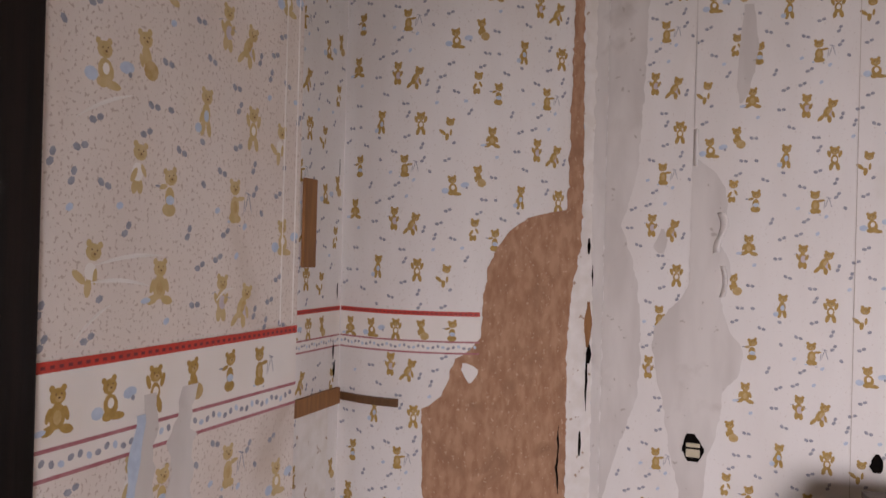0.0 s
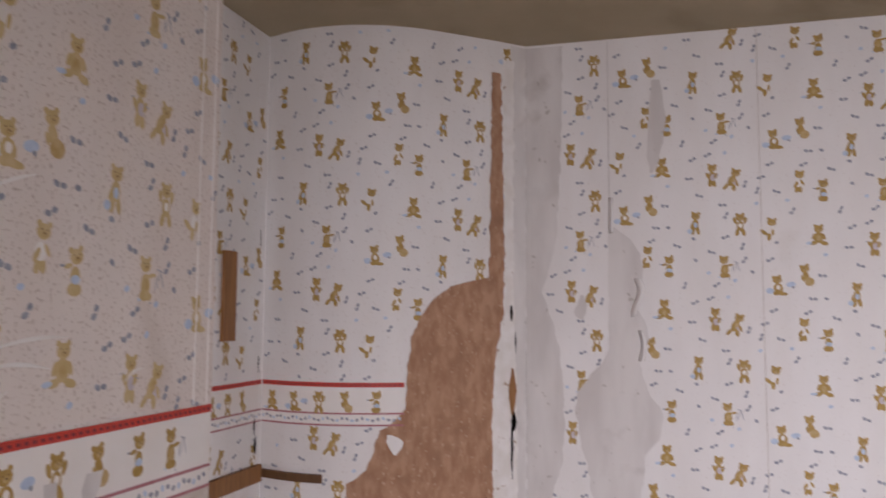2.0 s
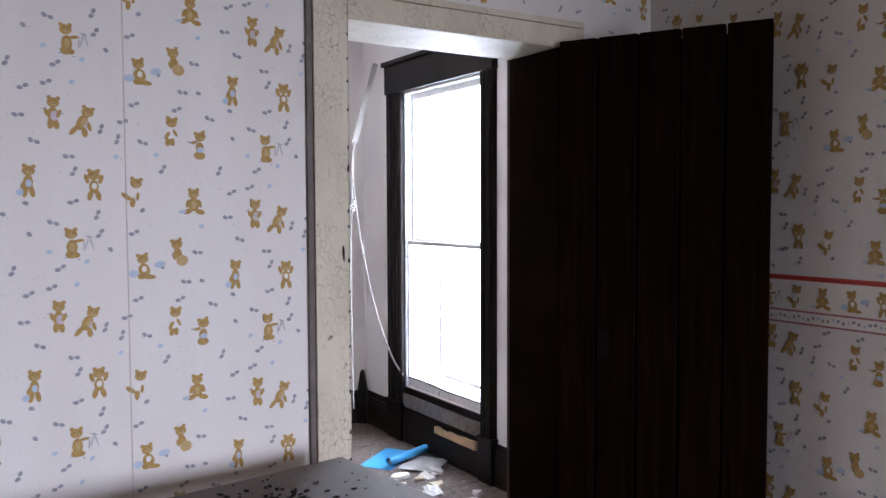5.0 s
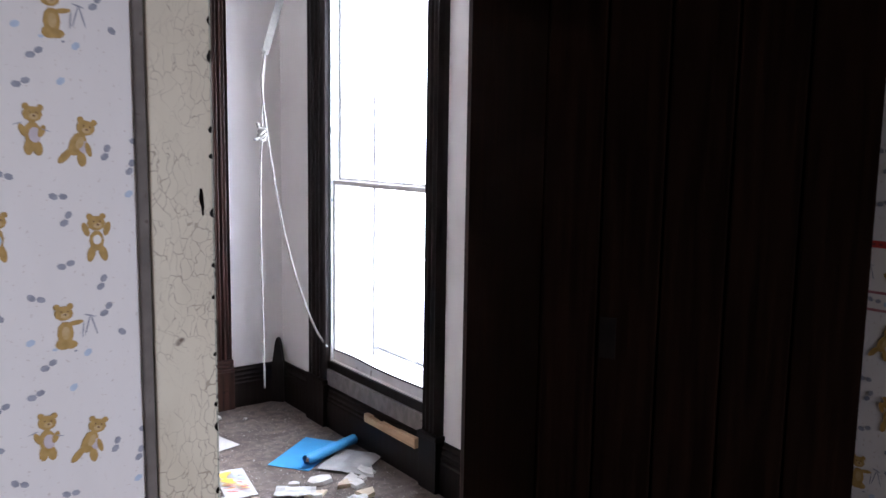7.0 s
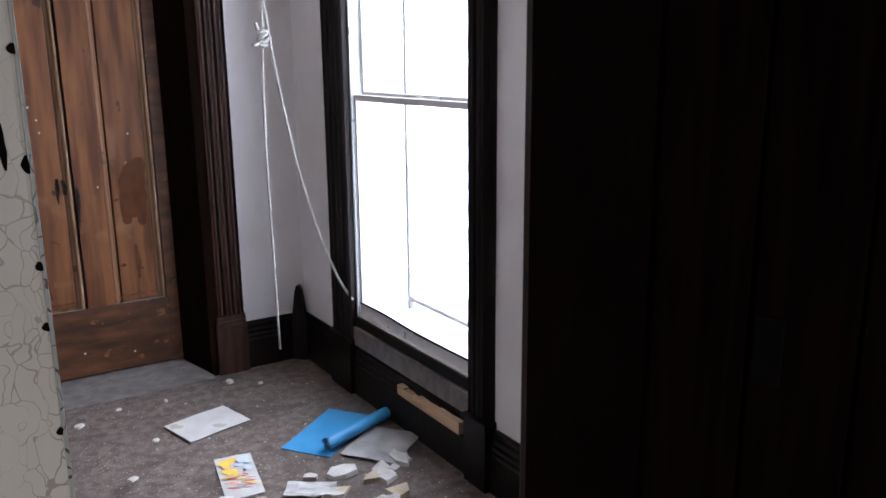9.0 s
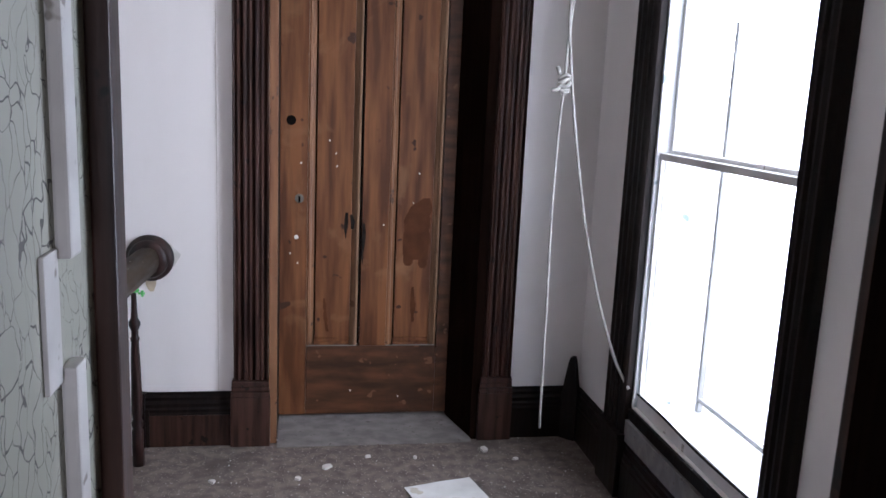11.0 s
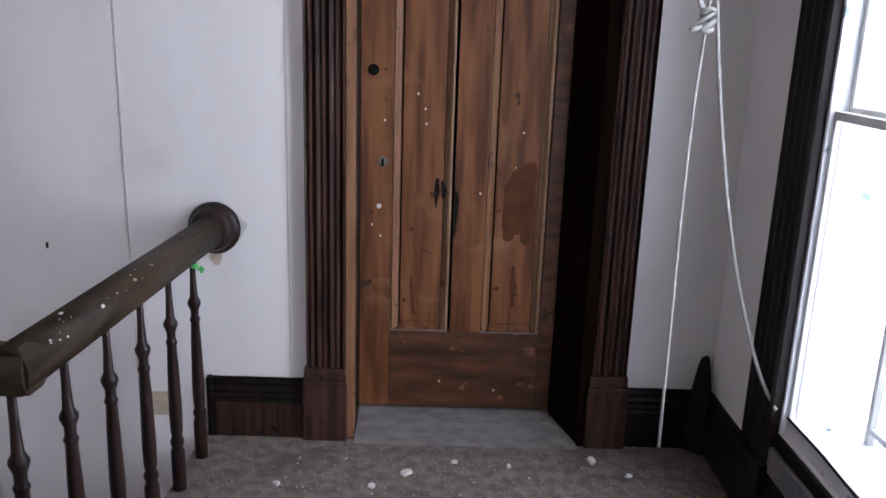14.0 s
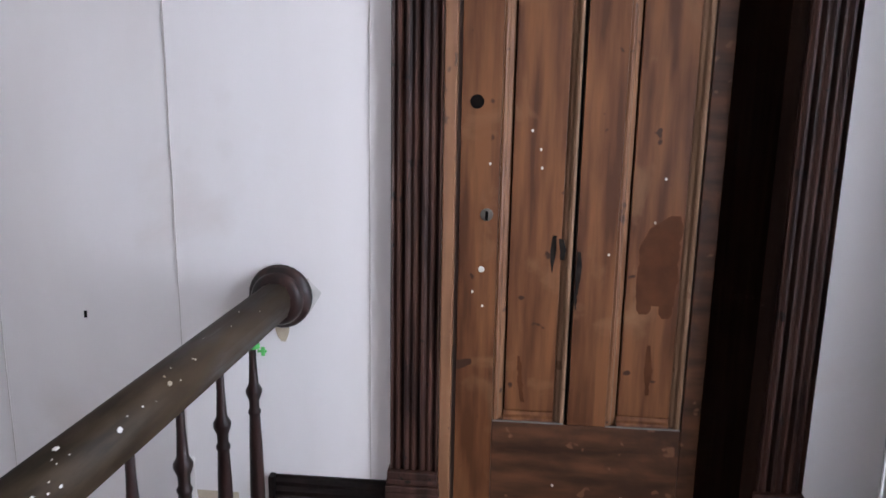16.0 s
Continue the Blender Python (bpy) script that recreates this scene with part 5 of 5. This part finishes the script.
tube(bm, smooth_line([(WX + 0.006, 5.06, VZ0 + 0.055), (WX + 0.004, 4.85, VZ0 + 0.058), (WX + 0.002, 4.6, VZ0 + 0.05), (WX + 0.006, 4.28, VZ0 + 0.052)], 6), 0.004, 6)
wire = thing("black_wire", Matrix(), "thin black wire lying along the window sash", "wire")
part("wire", bm, SOOT, wire)

# ---- pull cord ----
cord = thing("pull_cord", Matrix(), "knotted white cord hanging beside the window", "cord")
KN = Vector((1.786, 5.23, 1.44))
bm = bmesh.new()
tube(bm, smooth_line([(1.823, 5.27, 1.82), (1.792, 5.237, 1.68), (1.806, 5.232, 1.50), (1.843, 5.23, 1.25), (1.90, 5.23, 0.955), (1.958, 5.20, 0.70), (2.012, 5.14, 0.50), (2.052, 5.085, 0.405)], 8), 0.0055)
part("loop_strand", bm, CORD, cord, smooth=True)
bm = bmesh.new()
tube(bm, smooth_line([(1.826, 5.272, 1.83), (1.796, 5.24, 1.62), KN, (1.777, 5.23, 1.25), (1.775, 5.232, 0.95), (1.779, 5.23, 0.63), (1.784, 5.23, 0.205)], 8), 0.0045)
part("hanging_strand", bm, CORD, cord, smooth=True)
bm = bmesh.new()
rows = [(Vector((2.02, 5.36, 2.33)).lerp(Vector((1.823, 5.272, 1.815)), k / 8)) for k in range(9)]
for a, b in zip(rows, rows[1:]):
    w = Vector((0.016, -0.004, -0.004))
    bm.faces.new([bm.verts.new(p) for p in (a - w, a + w, b + w, b - w)])
bmesh.ops.remove_doubles(bm, verts=bm.verts[:], dist=0.0005)
part("flat_tape", bm, CORD, cord, "flat white tape from the ceiling").modifiers.new("thick", "SOLIDIFY").thickness = 0.002
bm = bmesh.new()
for k in range(4):
    c = KN + Vector((0.004 * math.sin(k * 2), 0.004 * math.cos(k), 0.012 * (k - 1.5)))
    tube(bm, [c + Vector((0.016 * math.cos(a), 0.016 * math.sin(a), 0.010 * math.sin(a + k))) for a in [i * 0.7 for i in range(10)]], 0.007, 6)
tube(bm, [KN + Vector((0, 0, 0.012)), KN + Vector((-0.022, -0.01, 0.035)), KN + Vector((-0.030, -0.012, 0.055))], 0.007, 6)
tube(bm, [KN + Vector((0, 0, -0.01)), KN + Vector((-0.03, -0.008, -0.022)), KN + Vector((-0.045, -0.012, -0.025))], 0.007, 6)
part("knot", bm, CORD, cord, smooth=True)

# ---- litter on the hall floor ----
def sheet(name, label, category, x, y, w, h, rz, material, lift=0.002, wave=0.006, seed=0):
    """A slightly buckled flat piece lying on the floor."""
    bm = bmesh.new()
    n = 8
    grid = [[bm.verts.new(((i / n - 0.5) * w, (j / n - 0.5) * h, lift + wave * (0.5 + 0.5 * noise.noise((i * 0.35 + seed, j * 0.35, seed))))) for j in range(n + 1)] for i in range(n + 1)]
    for i in range(n):
        for j in range(n):
            bm.faces.new((grid[i][j], grid[i + 1][j], grid[i + 1][j + 1], grid[i][j + 1]))
    t = thing(name, pose(x, y, 0, 0, 0, rz), label, category)
    o = part("sheet", bm, material, t)
    so = o.modifiers.new("thick", "SOLIDIFY")
    so.thickness = 0.0015
    return t


sheet("paper_card", "soiled white paper card lying on the hall floor", "paper", 1.438, 5.13, 0.255, 0.195, 14, SHEET, 0.006, 0.006, seed=2)
sheet("blue_folder", "flat blue card folder on the littered floor", "folder", 1.80, 4.81, 0.356, 0.20, 36, BLUECARD, wave=0.004, seed=3)
tubeth = thing("rolled_blue_sheet", pose(1.872, 4.715, 0.036, 0, 0, 20), "rolled glossy blue sheet resting on the folder", "rolled paper")
bm = bmesh.new()
last = None
for i in range(40):
    a = i * 0.36
    r = 0.026 - 0.0004 * i
    row = [bm.verts.new((x, r * math.cos(a), r * math.sin(a))) for x in (-0.16, 0.16)]
    if last:
        bm.faces.new((last[0], last[1], row[1], row[0]))
    last = row
part("roll", bm, BLUECARD, tubeth, smooth=True)
part("inner_roll", boxes((-0.155, 0.162, -0.008, 0.008, -0.008, 0.008), bevel=0.003), SHEET, tubeth)
sheet("clear_film", "creased translucent film spread under the rolled sheet", "plastic sheet", 1.91, 4.60, 0.24, 0.21, 36, CLEARFILM, 0.003, 0.018, 5)
mag = sheet("magazine_page", "colourful torn magazine page on the floor", "magazine", 1.405, 4.68, 0.125, 0.29, -10, SHEET, 0.002, 0.006, 6)
ink = Ink()
on_mag = lambda u, v, d: Vector((u, v, 0.0095 + d))
pr = random.Random(5)
for k in range(16):
    ink.blob((YELLOW, BEAR_FADED, YELLOW, YELLOW)[k % 4], on_mag, pr.uniform(-0.045, -0.008), pr.uniform(-0.01, 0.125), pr.uniform(0.010, 0.018), pr.uniform(0.010, 0.022), 0.00006 * k, pr.uniform(0, 3), 8)
for k in range(14):
    ink.blob((INKRED, INKROSE, YELLOW)[k % 3], on_mag, pr.uniform(-0.035, 0.035), -0.015 - 0.006 * k + pr.uniform(-0.008, 0.008), pr.uniform(0.014, 0.028), pr.uniform(0.002, 0.005), 0.001 + 0.00006 * k, pr.uniform(-0.7, 0.1), 8)
for k in range(7):
    ink.blob(INKBLUE, on_mag, pr.uniform(0.01, 0.05), pr.uniform(0.0, 0.12), pr.uniform(0.008, 0.016), pr.uniform(0.008, 0.02), 0.00005 * k, pr.uniform(0, 3), 8)
for bm, m in ink.made.values():
    part("printed_picture", bm, m, mag)["kind"] = "stuff"


rs = random.Random(23)


def chip(name, label, x, y, r, h, material, group="plaster chips on the floor"):
    """A flat broken flake with an uneven outline."""
    bm = bmesh.new()
    n = rs.randint(4, 7)
    rad = [r * rs.uniform(0.5, 1.25) for _ in range(n)]
    lo = [bm.verts.new((q * math.cos(6.283 * k / n), q * 0.75 * math.sin(6.283 * k / n), 0)) for k, q in enumerate(rad)]
    hi = [bm.verts.new((v.co.x * 0.93, v.co.y * 0.93, h * rs.uniform(0.7, 1.2))) for v in lo]
    for k in range(n):
        bm.faces.new((lo[k], lo[(k + 1) % n], hi[(k + 1) % n], hi[k]))
    bm.faces.new(hi)
    bm.faces.new(lo[::-1])
    t = part(name, bm, material)
    t.matrix_world = pose(x, y, 0.001, rs.uniform(-4, 4), rs.uniform(-4, 4), rs.uniform(0, 360))
    return tagged(t, label, "debris", group)


for k in range(46):
    x, y = rs.uniform(1.15, 1.95), rs.uniform(3.45, 4.60)
    chip("plaster_chip", "broken off-white plaster flake on the dusty floor", x, y, rs.uniform(0.02, 0.075), rs.uniform(0.006, 0.02), CHIP if rs.random() < 0.75 else CHIPTAN)
for x, y, r in ((1.641, 5.494, 0.022), (1.02, 5.383, 0.024), (1.18, 5.46, 0.014), (1.36, 5.44, 0.012), (0.62, 5.30, 0.02), (0.92, 5.30, 0.016), (1.75, 5.40, 0.016), (1.24, 5.10, 0.02), (0.8, 4.9, 0.018), (1.1, 4.85, 0.02)):
    chip("plaster_chip", "small white plaster flake on the dusty floor", x, y, r, 0.008, CHIP)
for x, y, r, m in ((1.70, 4.50, 0.055, CHIP), (1.78, 4.41, 0.046, CHIPTAN), (1.80, 4.29, 0.058, CHIPTAN), (1.86, 4.42, 0.034, CHIP), (1.62, 4.37, 0.03, CHIP), (1.60, 4.13, 0.07, CHIP), (1.33, 4.03, 0.05, CHIP), (1.40, 4.30, 0.05, CHIP), (1.52, 4.22, 0.04, CHIP), (1.44, 4.10, 0.045, CHIP)):
    chip("plaster_chip", "broken off-white plaster flake on the dusty floor", x, y, r, 0.016, m)
sheet("foam_strip", "yellowed strip of foam lying among the plaster", "foam", 1.385, 3.81, 0.24, 0.10, 8, FOAM, 0.016, 0.02, 9)
sheet("white_pad", "thick white paper pad dropped on the floor", "paper", 1.61, 3.68, 0.20, 0.15, -8, SHEET, 0.02, 0.016, 12)
sheet("green_rag", "dull green rag beside the doorway", "rag", 1.30, 3.53, 0.15, 0.11, 25, RAG, 0.01, 0.05, 14)
for x, y, rz, w, h in ((1.72, 4.20, 70, 0.15, 0.08), (1.30, 4.18, 10, 0.12, 0.09), (1.56, 4.44, -35, 0.16, 0.08)):
    sheet("paper_scrap", "crumpled white paper scrap among the plaster", "paper scrap", x, y, w, h, rz, SHEET, 0.006, 0.03, x * 7)
grit = thing("floor_grit", Matrix(), "fine plaster grit and dust over the floor", "debris", kind="stuff")
bm = bmesh.new()
for k in range(700):
    x, y = rs.uniform(0.4, 2.02), rs.uniform(3.3, 5.6)
    if k % 3:
        y = rs.uniform(3.4, 4.7)
    s = rs.uniform(0.0015, 0.005)
    m = Matrix.Translation((x, y, s * 0.4)) @ Matrix.Rotation(rs.uniform(0, 6), 4, "Z")
    vs = [bm.verts.new(m @ Vector(q)) for q in ((s, 0, 0), (-s * 0.6, s * 0.8, 0), (-s * 0.6, -s * 0.8, 0), (0, 0, s))]
    for f in ((0, 1, 3), (1, 2, 3), (2, 0, 3)):
        bm.faces.new([vs[i] for i in f])
part("grit", bm, CHIP, grit)

# sheet of paper drooping from the top of the nursery wall
flap = thing("drooping_wallpaper", Matrix(), "torn sheet of wallpaper drooping from the top of the wall", "wallpaper")
bm = bmesh.new()
n = 12
rows = []
for i in range(n + 1):
    row = []
    for j in range(n + 1):
        u, v = i / n, j / n
        drop = v * (0.30 * (0.35 + 0.65 * u) - 0.10 * max(0.0, u - 0.75) * 4)
        row.append(bm.verts.new((0.06 + 0.46 * u + 0.03 * v, NY - 0.004 - 0.10 * v * v - 0.012 * math.sin(5 * u + 3 * v), CZ - 0.02 - drop + 0.008 * noise.noise((u * 6, v * 6, 4)))))
    rows.append(row)
for i in range(n):
    for j in range(n):
        bm.faces.new((rows[i][j], rows[i + 1][j], rows[i + 1][j + 1], rows[i][j + 1]))
o = part("sheet", bm, CHIPTAN, flap, "tan back of the paper", True)
o.modifiers.new("thick", "SOLIDIFY").thickness = 0.0015
